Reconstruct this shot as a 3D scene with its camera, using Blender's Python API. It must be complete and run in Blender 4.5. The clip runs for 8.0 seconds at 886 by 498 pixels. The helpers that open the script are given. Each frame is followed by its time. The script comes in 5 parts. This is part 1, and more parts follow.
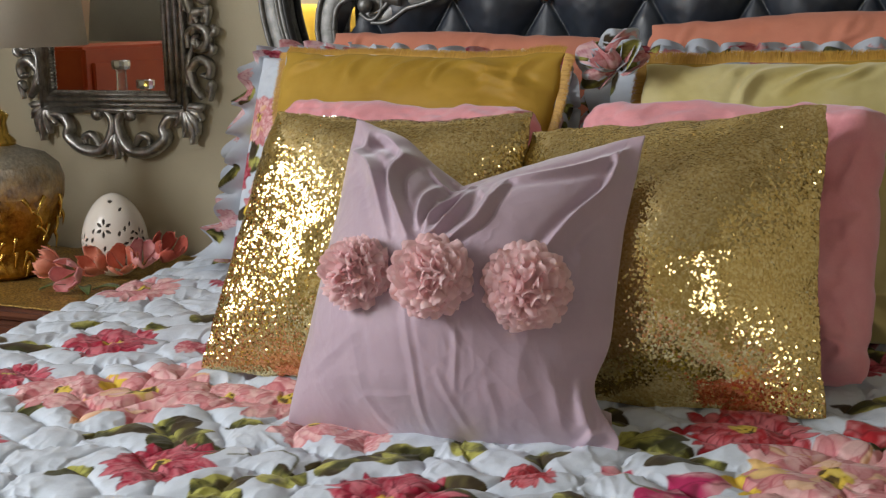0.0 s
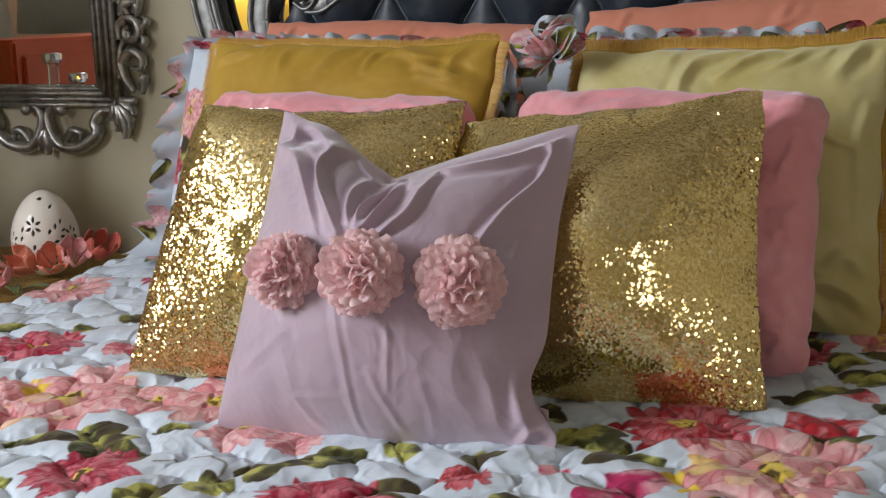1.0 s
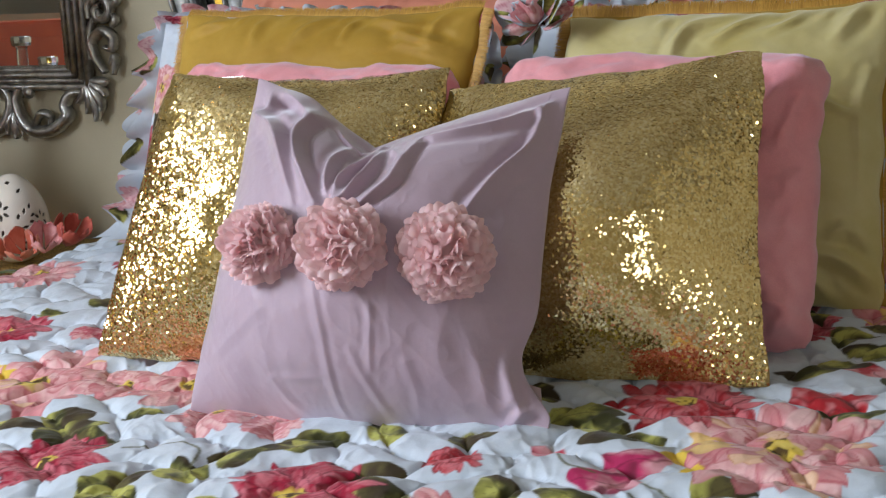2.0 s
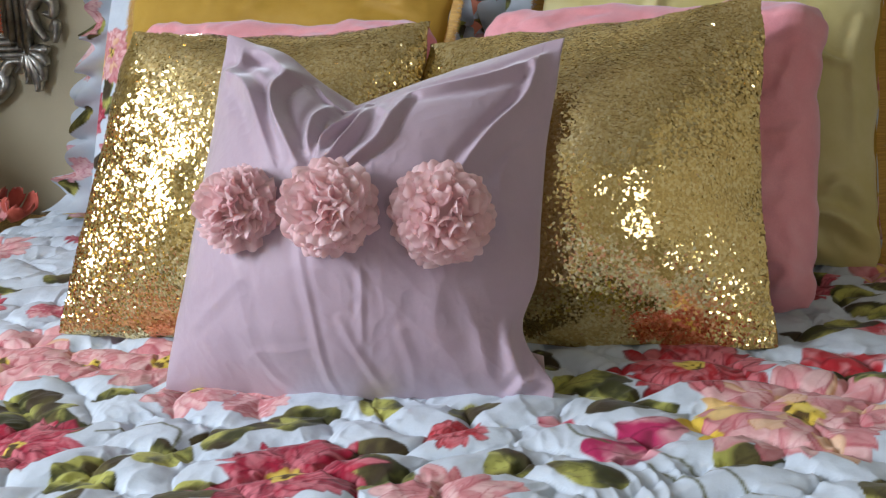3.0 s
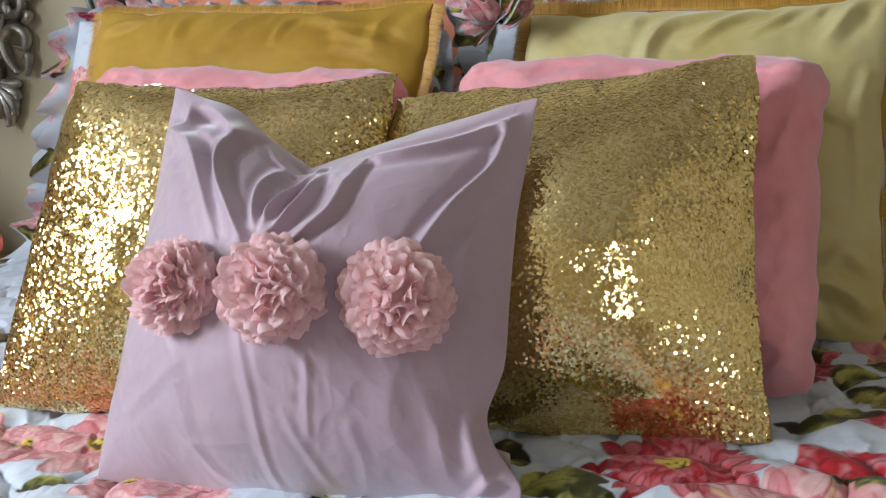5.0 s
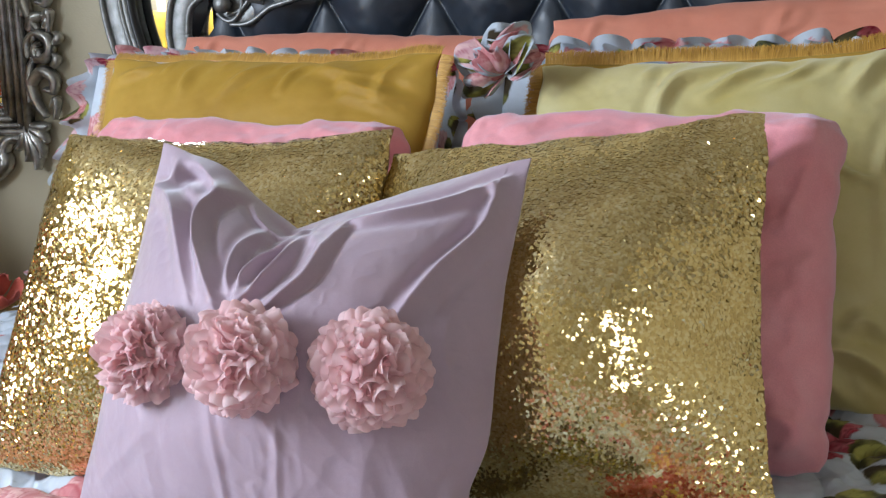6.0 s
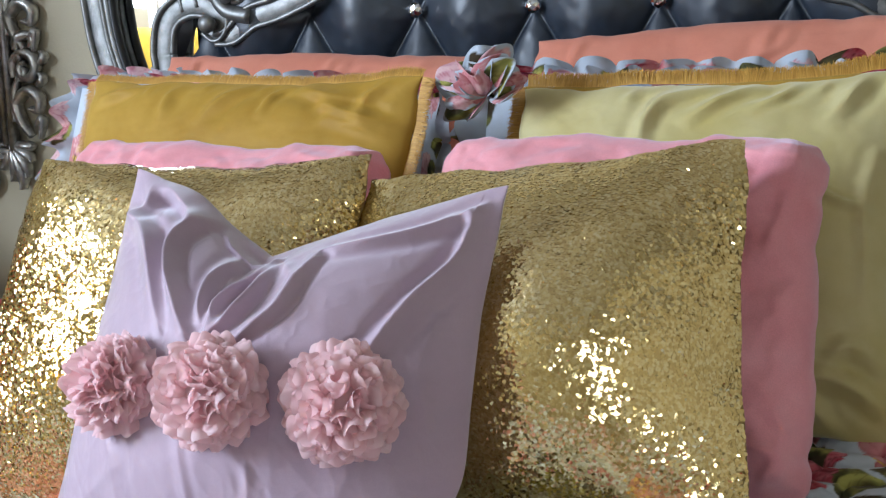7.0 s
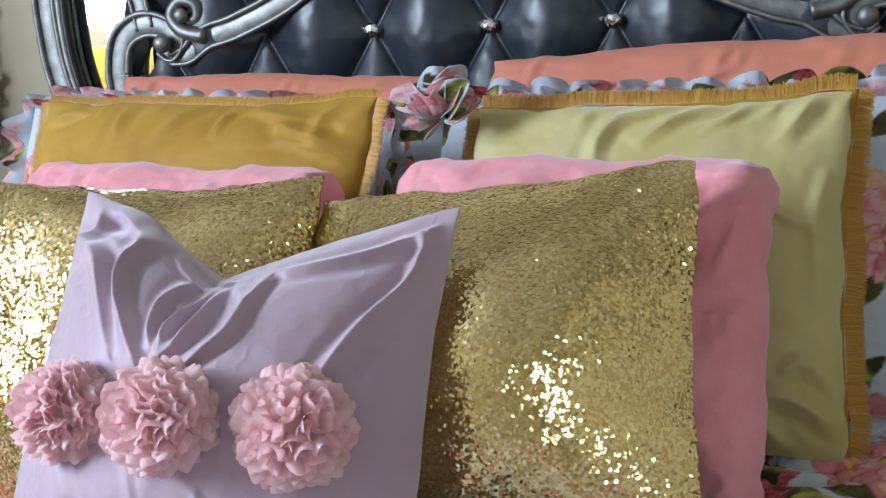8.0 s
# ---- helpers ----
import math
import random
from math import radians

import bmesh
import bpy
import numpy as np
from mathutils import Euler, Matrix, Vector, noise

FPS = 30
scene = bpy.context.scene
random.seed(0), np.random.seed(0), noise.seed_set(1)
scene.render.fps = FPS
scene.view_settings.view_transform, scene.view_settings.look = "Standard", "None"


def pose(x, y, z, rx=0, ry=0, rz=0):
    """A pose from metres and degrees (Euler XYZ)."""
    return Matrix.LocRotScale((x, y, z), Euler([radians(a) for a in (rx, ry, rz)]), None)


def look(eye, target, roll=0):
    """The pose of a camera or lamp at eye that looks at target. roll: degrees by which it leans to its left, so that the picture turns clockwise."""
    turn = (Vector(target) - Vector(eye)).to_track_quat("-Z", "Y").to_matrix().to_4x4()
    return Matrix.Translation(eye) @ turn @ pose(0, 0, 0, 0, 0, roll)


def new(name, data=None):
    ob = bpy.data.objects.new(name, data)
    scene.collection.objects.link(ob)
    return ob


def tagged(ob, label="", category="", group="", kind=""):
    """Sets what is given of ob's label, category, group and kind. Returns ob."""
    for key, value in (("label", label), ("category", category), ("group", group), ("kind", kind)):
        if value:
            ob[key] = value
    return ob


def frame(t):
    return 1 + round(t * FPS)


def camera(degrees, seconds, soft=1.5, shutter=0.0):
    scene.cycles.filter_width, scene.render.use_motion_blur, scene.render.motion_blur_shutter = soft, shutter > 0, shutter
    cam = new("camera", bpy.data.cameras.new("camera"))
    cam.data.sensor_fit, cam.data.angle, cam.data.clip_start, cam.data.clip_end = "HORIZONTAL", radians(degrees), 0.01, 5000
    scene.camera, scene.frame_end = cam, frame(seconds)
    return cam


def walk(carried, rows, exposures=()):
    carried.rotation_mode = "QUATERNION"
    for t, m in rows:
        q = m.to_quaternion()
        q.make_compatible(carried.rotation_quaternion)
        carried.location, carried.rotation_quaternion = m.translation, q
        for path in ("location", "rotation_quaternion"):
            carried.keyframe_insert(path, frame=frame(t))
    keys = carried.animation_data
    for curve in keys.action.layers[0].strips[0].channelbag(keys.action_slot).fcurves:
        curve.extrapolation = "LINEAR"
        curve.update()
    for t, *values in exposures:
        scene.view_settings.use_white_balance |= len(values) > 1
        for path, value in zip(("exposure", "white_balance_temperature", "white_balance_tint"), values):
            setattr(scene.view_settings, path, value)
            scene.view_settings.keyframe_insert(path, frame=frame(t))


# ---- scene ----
cam = camera(40.0, 8.0, 1.3)
PATH = [
    (0, (0.109, -0.241, 1.333), (-0.672, 1.561, 0.954), -1.1),
    (0.5, (0.112, -0.213, 1.329), (-0.63, 1.604, 0.944), -1.7),
    (1, (0.114, -0.184, 1.329), (-0.591, 1.645, 0.932), -1.6),
    (2.5, (0.037, -0.076, 1.259), (-0.608, 1.768, 0.832), -2.3),
    (3, (-0.015, -0.052, 1.254), (-0.588, 1.81, 0.799), -2.5),
    (3.5, (-0.057, -0.033, 1.258), (-0.539, 1.854, 0.799), -3.0),
    (4, (-0.072, -0.018, 1.257), (-0.508, 1.882, 0.811), -2.1),
    (4.5, (-0.056, 0.019, 1.272), (-0.511, 1.913, 0.819), -1.4),
    (5, (-0.006, 0.106, 1.288), (-0.591, 1.971, 0.863), -2.0),
    (6.5, (0.055, 0.211, 1.311), (-0.627, 2.057, 0.958), -1.9),
    (7, (0.062, 0.224, 1.318), (-0.613, 2.075, 0.972), -2.0),
    (7.5, (0.071, 0.228, 1.329), (-0.562, 2.096, 0.996), -1.4),
    (8, (0.072, 0.23, 1.323), (-0.546, 2.105, 1.002), -2.0),
]
walk(cam, [(t, look(eye, target, roll)) for t, eye, target, roll in PATH],
     [(0.0, -0.37, 7050, 15), (1.0, -0.25, 6700, 14), (2.5, -0.06, 6250, 13), (4.0, -0.05, 6350, 13), (5.0, 0.02, 6350, 13), (6.5, 0.19, 5800, 12), (8.0, 0.26, 5700, 12)])

# ---- world and light ----
world = bpy.data.worlds.new("world")
scene.world = world
world.use_nodes = True
wn = world.node_tree
sky = wn.nodes.new("ShaderNodeTexSky")
sky.sky_type = 'NISHITA'
sky.sun_disc = False
sky.sun_elevation = radians(38)
sky.sun_rotation = radians(250)
wn.links.new(sky.outputs[0], wn.nodes["Background"].inputs[0])
wn.nodes["Background"].inputs[1].default_value = 0.12


def window_lamp(name, eye, target, sx, sy, watts, colour):
    d = bpy.data.lights.new(name, 'AREA')
    d.shape, d.size, d.size_y, d.energy, d.color = 'RECTANGLE', sx, sy, watts, colour
    ob = new(name, d)
    ob.matrix_world = look(eye, target)
    return ob


# daylight through the window openings
window_lamp("window_light", (-3.24, -0.50, 2.22), (0, 0.20, 1.30), 1.50, 1.48, 176, (0.83, 0.92, 1.0))
window_lamp("window_light", (1.44, -2.22, 1.54), (0.2, 0, 1.1), 0.58, 0.8, 9, (0.90, 0.95, 1.0))
scene.view_settings.exposure = 0.0

# ---- materials ----


class Mat:
    """A small builder of node materials."""

    def __init__(self, name, base, rough=0.6, metal=0.0):
        self.m = bpy.data.materials.new(name)
        self.m.use_nodes = True
        self.t = self.m.node_tree
        self.b = self.t.nodes["Principled BSDF"]
        self.b.inputs["Roughness"].default_value = rough
        self.b.inputs["Metallic"].default_value = metal
        self.b.inputs["Base Color"].default_value = (*base, 1)
        self.co = self.t.nodes.new("ShaderNodeTexCoord").outputs["Object"]
        self.height = None

    def noise(self, scale, detail=4.0, rough=0.55, stretch=None):
        n = self.t.nodes.new("ShaderNodeTexNoise")
        n.inputs["Scale"].default_value, n.inputs["Detail"].default_value, n.inputs["Roughness"].default_value = scale, detail, rough
        src = self.co
        if stretch:
            mp = self.t.nodes.new("ShaderNodeMapping")
            mp.inputs["Scale"].default_value = stretch
            self.t.links.new(src, mp.inputs[0])
            src = mp.outputs[0]
        self.t.links.new(src, n.inputs["Vector"])
        return n.outputs["Fac"]

    def voronoi(self, scale):
        n = self.t.nodes.new("ShaderNodeTexVoronoi")
        n.inputs["Scale"].default_value = scale
        self.t.links.new(self.co, n.inputs["Vector"])
        return n.outputs["Distance"]

    def wave(self, scale, direction='X', distort=0.5):
        n = self.t.nodes.new("ShaderNodeTexWave")
        n.bands_direction = direction
        n.inputs["Scale"].default_value, n.inputs["Distortion"].default_value = scale, distort
        self.t.links.new(self.co, n.inputs["Vector"])
        return n.outputs["Fac"]

    def ramp(self, fac, stops):
        r = self.t.nodes.new("ShaderNodeValToRGB")
        while len(r.color_ramp.elements) < len(stops):
            r.color_ramp.elements.new(0.5)
        for e, (p, c) in zip(r.color_ramp.elements, stops):
            e.position, e.color = p, (*c, 1) if len(c) == 3 else c
        self.t.links.new(fac, r.inputs[0])
        return r.outputs[0]

    def mix(self, a, b, fac=0.5, mode='MIX'):
        n = self.t.nodes.new("ShaderNodeMix")
        n.data_type, n.blend_type = 'RGBA', mode
        for src, i in ((a, 6), (b, 7), (fac, 0)):
            if isinstance(src, (tuple, list)):
                n.inputs[i].default_value = (*src, 1)
            elif isinstance(src, (int, float)):
                n.inputs[i].default_value = src
            else:
                self.t.links.new(src, n.inputs[i])
        return n.outputs[2]

    def attr(self, name):
        n = self.t.nodes.new("ShaderNodeVertexColor")
        n.layer_name = name
        return n.outputs["Color"]

    def island(self):
        return self.t.nodes.new("ShaderNodeNewGeometry").outputs["Random Per Island"]

    def colour(self, out):
        self.t.links.new(out, self.b.inputs["Base Color"])
        return self

    def rough(self, fac, lo, hi):
        n = self.t.nodes.new("ShaderNodeMapRange")
        n.inputs["To Min"].default_value, n.inputs["To Max"].default_value = lo, hi
        self.t.links.new(fac, n.inputs["Value"])
        self.t.links.new(n.outputs[0], self.b.inputs["Roughness"])
        return self

    def bump(self, fac, strength, dist):
        n = self.t.nodes.new("ShaderNodeBump")
        n.inputs["Strength"].default_value, n.inputs["Distance"].default_value = strength, dist
        self.t.links.new(fac, n.inputs["Height"])
        if self.height:
            self.t.links.new(self.height, n.inputs["Normal"])
        self.height = n.outputs[0]
        self.t.links.new(self.height, self.b.inputs["Normal"])
        return self

    def sheen(self, w, r=0.4, tint=(1, 1, 1)):
        self.b.inputs["Sheen Weight"].default_value = w
        self.b.inputs["Sheen Roughness"].default_value = r
        self.b.inputs["Sheen Tint"].default_value = (*tint, 1)
        return self


def cloth(name, dark, light, rough=0.85, weave=900, blot=9, sheen=0.25, stren=0.25, tint=(1, 1, 1), spec=0.3):
    m = Mat(name, light, rough)
    n1, n2 = m.noise(blot, 5), m.noise(weave, 2)
    m.colour(m.mix(m.ramp(n1, [(0.3, dark), (0.7, light)]), m.ramp(n2, [(0.2, (0.72, 0.72, 0.72)), (0.8, (1, 1, 1))]), 0.65, 'MULTIPLY'))
    m.bump(n2, stren, 0.0006).bump(m.noise(60, 5), 0.22, 0.003)
    m.b.inputs["Specular IOR Level"].default_value = spec
    if sheen:
        m.sheen(sheen, 0.45, tint)
    return m.m


m_wall = Mat("painted_wall", (0.40, 0.34, 0.25), 0.75)
m_wall.colour(m_wall.ramp(m_wall.noise(3, 6), [(0.3, (0.44, 0.385, 0.265)), (0.7, (0.51, 0.45, 0.315))]))
m_wall.bump(m_wall.noise(160, 3), 0.25, 0.003)
M_WALL = m_wall.m
m = Mat("ceiling_paint", (0.50, 0.48, 0.45), 0.85)
m.bump(m.noise(120, 3), 0.3, 0.003)
M_CEIL = m.m
m = Mat("carpet", (0.3, 0.25, 0.2), 0.95)
m.colour(m.ramp(m.noise(300, 3), [(0.3, (0.09, 0.07, 0.055)), (0.7, (0.17, 0.14, 0.11))])).bump(m.noise(500, 2), 0.6, 0.004)
M_CARPET = m.m
M_LAV = cloth("lavender_velvet", (0.44, 0.325, 0.39), (0.51, 0.385, 0.455), 0.52, 1400, 7, 0.85, 0.14, (0.93, 0.95, 1.0), 0.38)
M_PLUSH = cloth("pink_plush", (0.80, 0.305, 0.325), (0.87, 0.395, 0.42), 0.92, 700, 14, 0.6, 0.5, (0.82, 0.82, 1.0), 0.15)
M_MUST = cloth("mustard_velvet", (0.36, 0.20, 0.015), (0.48, 0.285, 0.035), 0.66, 1500, 6, 0.15, 0.1, (1, 0.85, 0.4), 0.35)
M_YEL = cloth("pale_yellow_velvet", (0.50, 0.41, 0.13), (0.62, 0.545, 0.27), 0.55, 1500, 7, 0.6, 0.12, (1, 0.97, 0.80), 0.4)
M_CORAL = cloth("coral_cotton", (0.66, 0.235, 0.15), (0.74, 0.29, 0.19), 0.85, 1100, 12, 0.15, 0.2)
m = Mat("fringe_thread", (0.6, 0.36, 0.05), 0.55)
m.colour(m.ramp(m.island(), [(0.0, (0.40, 0.19, 0.012)), (1.0, (0.62, 0.35, 0.045))]))
m.b.inputs["Sheen Weight"].default_value = 0.3
M_FRINGE = m.m


def printed(name, weave=1200):
    m = Mat(name, (0.8, 0.8, 0.82), 0.8)
    a = m.attr("print")
    wash = m.ramp(m.noise(45, 6, 0.7), [(0.25, (0.86, 0.86, 0.86)), (0.75, (1, 1, 1))])
    thread = m.ramp(m.noise(weave, 2), [(0.2, (0.88, 0.88, 0.88)), (0.8, (1, 1, 1))])
    m.colour(m.mix(m.mix(a, wash, 0.8, 'MULTIPLY'), thread, 0.6, 'MULTIPLY'))
    m.bump(m.noise(weave, 2), 0.15, 0.0005).bump(m.noise(70, 5), 0.3, 0.0035)
    m.b.inputs["Specular IOR Level"].default_value = 0.25
    m.sheen(0.12)
    return m.m


M_QUILT = printed("printed_cotton")
m = Mat("gold_sequin", (0.80, 0.60, 0.24), 0.085, 0.86)
m.colour(m.ramp(m.island(), [(0.0, (0.60, 0.41, 0.10)), (0.5, (0.78, 0.57, 0.17)), (1.0, (0.93, 0.77, 0.38))]))
m.b.inputs["Coat Weight"].default_value, m.b.inputs["Coat Roughness"].default_value, m.b.inputs["Coat IOR"].default_value = 1.0, 0.05, 2.0
M_SEQ = m.m
m = Mat("gold_backing", (0.5, 0.35, 0.13), 0.45, 0.5)
m.colour(m.ramp(m.noise(300, 3), [(0.3, (0.26, 0.17, 0.055)), (0.7, (0.46, 0.32, 0.12))])).bump(m.noise(500, 2), 0.5, 0.001)
M_BACK = m.m
m = Mat("rose_chiffon", (0.64, 0.30, 0.32), 0.8)
oi = m.t.nodes.new("ShaderNodeObjectInfo")
m.colour(m.mix(m.ramp(oi.outputs["Random"], [(0.0, (0.88, 0.61, 0.61)), (1.0, (0.96, 0.78, 0.78))]), m.ramp(m.noise(900, 2), [(0.2, (0.9, 0.9, 0.9)), (0.8, (1, 1, 1))]), 0.6, 'MULTIPLY'))
m.sheen(0.3, 0.4, (1, 0.8, 0.85))
tr = m.t.nodes.new("ShaderNodeBsdfTranslucent")
tr.inputs[0].default_value = (0.93, 0.66, 0.67, 1)
ms = m.t.nodes.new("ShaderNodeMixShader")
ms.inputs[0].default_value = 0.48
m.t.links.new(m.b.outputs[0], ms.inputs[1])
m.t.links.new(tr.outputs[0], ms.inputs[2])
m.t.links.new(ms.outputs[0], m.t.nodes["Material Output"].inputs[0])
M_POM = m.m
m = Mat("antique_silver", (0.42, 0.41, 0.38), 0.4, 0.85)
m.colour(m.ramp(m.noise(35, 6, 0.65), [(0.3, (0.17, 0.17, 0.16)), (0.55, (0.27, 0.27, 0.26)), (0.8, (0.38, 0.38, 0.36))]))
m.rough(m.noise(60, 4), 0.40, 0.58).bump(m.noise(220, 4), 0.08, 0.001)
M_SILVER = m.m
m = Mat("burnished_silver", (0.5, 0.5, 0.47), 0.3, 0.9)
m.colour(m.ramp(m.noise(28, 6, 0.65), [(0.3, (0.22, 0.21, 0.19)), (0.55, (0.50, 0.49, 0.46)), (0.8, (0.68, 0.67, 0.63))]))
m.rough(m.noise(60, 4), 0.26, 0.45).bump(m.noise(150, 4), 0.15, 0.0015)
M_SILVER2 = m.m
m = Mat("dark_rim", (0.03, 0.03, 0.03), 0.4, 0.3)
m.bump(m.noise(200, 3), 0.1, 0.001)
M_RIM = m.m
m = Mat("black_leather", (0.012, 0.013, 0.017), 0.30)
m.colour(m.ramp(m.noise(30, 5), [(0.3, (0.008, 0.013, 0.022)), (0.7, (0.018, 0.028, 0.044))]))
m.rough(m.noise(25, 5), 0.33, 0.46).bump(m.voronoi(600), 0.10, 0.0008).bump(m.noise(40, 6, 0.6), 0.05, 0.003)
m.b.inputs["Specular IOR Level"].default_value = 0.8
M_LEATHER = m.m
m = Mat("mirror_glass", (0.85, 0.87, 0.86), 0.015, 1.0)
M_MIRROR = m.m
m = Mat("crystal", (0.9, 0.92, 0.95), 0.04, 1.0)
m.colour(m.ramp(m.noise(200, 1), [(0.3, (0.75, 0.78, 0.82)), (0.7, (0.98, 0.98, 1.0))]))
M_CRYSTAL = m.m
m = Mat("clear_glass", (0.95, 0.97, 0.97), 0.03)
m.b.inputs["Transmission Weight"].default_value = 0.9
M_GLASS = m.m
m = Mat("dark_wood", (0.12, 0.04, 0.02), 0.4)
m.colour(m.ramp(m.noise(6, 6, 0.6, (1, 12, 12)), [(0.3, (0.06, 0.018, 0.01)), (0.7, (0.17, 0.06, 0.03))])).bump(m.noise(30, 4, 0.5, (1, 10, 10)), 0.1, 0.001)
M_WOOD = m.m
m = Mat("gold_lace", (0.34, 0.2, 0.05), 0.45, 0.5)
m.colour(m.ramp(m.voronoi(160), [(0.1, (0.08, 0.04, 0.012)), (0.5, (0.42, 0.26, 0.07)), (0.9, (0.6, 0.4, 0.12))])).bump(m.voronoi(160), 0.6, 0.002)
M_LACE = m.m
m = Mat("mercury_glass", (0.6, 0.5, 0.3), 0.3, 0.85)
geo = m.t.nodes.new("ShaderNodeSeparateXYZ")
m.t.links.new(m.co, geo.inputs[0])
addn = m.t.nodes.new("ShaderNodeMath")
addn.operation = 'MULTIPLY_ADD'
m.t.links.new(m.noise(14, 6, 0.7), addn.inputs[0])
addn.inputs[1].default_value = 0.16
m.t.links.new(geo.outputs[2], addn.inputs[2])
mrn = m.t.nodes.new("ShaderNodeMapRange")
mrn.inputs["From Min"].default_value, mrn.inputs["From Max"].default_value = 0.92, 1.06
m.t.links.new(addn.outputs[0], mrn.inputs[0])
gold = m.ramp(m.noise(30, 6, 0.7), [(0.35, (0.16, 0.06, 0.008)), (0.55, (0.52, 0.27, 0.04)), (0.75, (0.75, 0.48, 0.12))])
silv = m.ramp(m.noise(120, 5, 0.7, (1, 1, 0.25)), [(0.3, (0.34, 0.32, 0.27)), (0.7, (0.72, 0.69, 0.60))])
m.colour(m.mix(gold, silv, mrn.outputs[0]))
m.rough(m.noise(60, 4), 0.2, 0.5).bump(m.noise(45, 5, 0.6), 0.5, 0.01)
M_MERC = m.m
m = Mat("gold_leaf", (0.7, 0.45, 0.1), 0.25, 1.0)
m.bump(m.noise(60, 4), 0.3, 0.004)
M_GOLD = m.m
M_SHADE = cloth("linen_shade", (0.50, 0.46, 0.38), (0.58, 0.54, 0.45), 0.9, 700, 5, 0.1, 0.4)
m = Mat("glazed_ceramic", (0.80, 0.74, 0.66), 0.22)
m.colour(m.ramp(m.noise(12, 4), [(0.3, (0.74, 0.67, 0.58)), (0.7, (0.82, 0.77, 0.69))])).bump(m.noise(40, 3), 0.05, 0.001)
M_EGG = m.m
# near-black colour for the shade within the egg
m = Mat("egg_shade", (0.09, 0.075, 0.06), 0.8)
M_EGGSHADE = m.m


def petal_mat(name, a, b):
    m = Mat(name, a, 0.6)
    m.colour(m.ramp(m.noise(28, 5), [(0.3, a), (0.7, b)])).bump(m.noise(160, 3, 0.5, (6, 6, 1)), 0.2, 0.001)
    m.sheen(0.2)
    return m.m


M_PETO = petal_mat("orange_silk_petal", (0.66, 0.16, 0.09), (0.82, 0.34, 0.23))
M_PETP = petal_mat("pink_silk_petal", (0.70, 0.22, 0.24), (0.86, 0.46, 0.44))
M_PETR = petal_mat("red_silk_petal", (0.42, 0.06, 0.04), (0.62, 0.14, 0.09))
M_LEAF = petal_mat("silk_leaf", (0.06, 0.10, 0.02), (0.15, 0.19, 0.05))
m = Mat("orange_lacquer", (0.62, 0.09, 0.02), 0.45)
m.colour(m.ramp(m.noise(5, 5), [(0.3, (0.55, 0.07, 0.015)), (0.7, (0.68, 0.12, 0.03))])).bump(m.noise(60, 3), 0.05, 0.001)
M_ORANGE = m.m
m = Mat("white_gloss_paint", (0.8, 0.79, 0.76), 0.4)
m.bump(m.noise(80, 3), 0.05, 0.001)
M_WHITE = m.m
M_SHEER = cloth("yellow_curtain", (0.70, 0.42, 0.05), (0.80, 0.52, 0.09), 0.9, 800, 6, 0.1, 0.3)
sh = M_SHEER.node_tree
trs, mxs = sh.nodes.new("ShaderNodeBsdfTranslucent"), sh.nodes.new("ShaderNodeMixShader")
trs.inputs[0].default_value, mxs.inputs[0].default_value = (0.88, 0.70, 0.26, 1), 0.6
sh.links.new(sh.nodes["Principled BSDF"].outputs[0], mxs.inputs[1])
sh.links.new(trs.outputs[0], mxs.inputs[2])
sh.links.new(mxs.outputs[0], sh.nodes["Material Output"].inputs[0])
m = Mat("paper_tag", (0.66, 0.52, 0.50), 0.8)
m.bump(m.noise(900, 2), 0.2, 0.0004)
M_TAG = m.m

# ---- mesh helpers ----


def fast_mesh(name, verts, quads, mats, smooth=True, col=None):
    """A mesh from numpy arrays: verts (n,3) and polygons (k,s) of s corners each."""
    me = bpy.data.meshes.new(name)
    k, s = quads.shape
    me.vertices.add(len(verts))
    me.vertices.foreach_set("co", np.ascontiguousarray(verts, np.float32).ravel())
    me.loops.add(k * s)
    me.loops.foreach_set("vertex_index", np.ascontiguousarray(quads, np.int32).ravel())
    me.polygons.add(k)
    me.polygons.foreach_set("loop_start", np.arange(0, k * s, s, dtype=np.int32))
    me.polygons.foreach_set("loop_total", np.full(k, s, np.int32))
    me.polygons.foreach_set("use_smooth", np.full(k, smooth, bool))
    for mt in (mats if isinstance(mats, (list, tuple)) else [mats]):
        me.materials.append(mt)
    me.update(calc_edges=True)
    me.validate()
    if col is not None:
        ca = me.color_attributes.new(name="print", type='FLOAT_COLOR', domain='POINT')
        ca.data.foreach_set("color", np.ascontiguousarray(np.c_[col, np.ones(len(col))], np.float32).ravel())
    return me


def grid_quads(ny, nx, off=0, flip=False):
    i = np.arange(ny * nx).reshape(ny, nx) + off
    q = np.stack([i[:-1, :-1], i[:-1, 1:], i[1:, 1:], i[1:, :-1]], -1).reshape(-1, 4)
    return q[:, ::-1] if flip else q


def thing(name, place, label, category, group="", kind=""):
    ob = new(name)
    ob.location = place
    ob.empty_display_size = 0.05
    return tagged(ob, label, category, group, kind)


def under(ob, parent):
    ob.parent = parent
    if parent.parent is None:
        ob.matrix_parent_inverse = Matrix.Translation(-parent.location)
    return ob


def part_me(name, me, parent, label="", kind=""):
    return tagged(under(new(name, me), parent), label, kind=kind)


def part(name, bm, mat, parent, label="", smooth=True):
    me = bpy.data.meshes.new(name)
    bm.to_mesh(me)
    bm.free()
    me.materials.append(mat)
    if smooth:
        me.polygons.foreach_set("use_smooth", np.ones(len(me.polygons), bool))
    return part_me(name, me, parent, label)


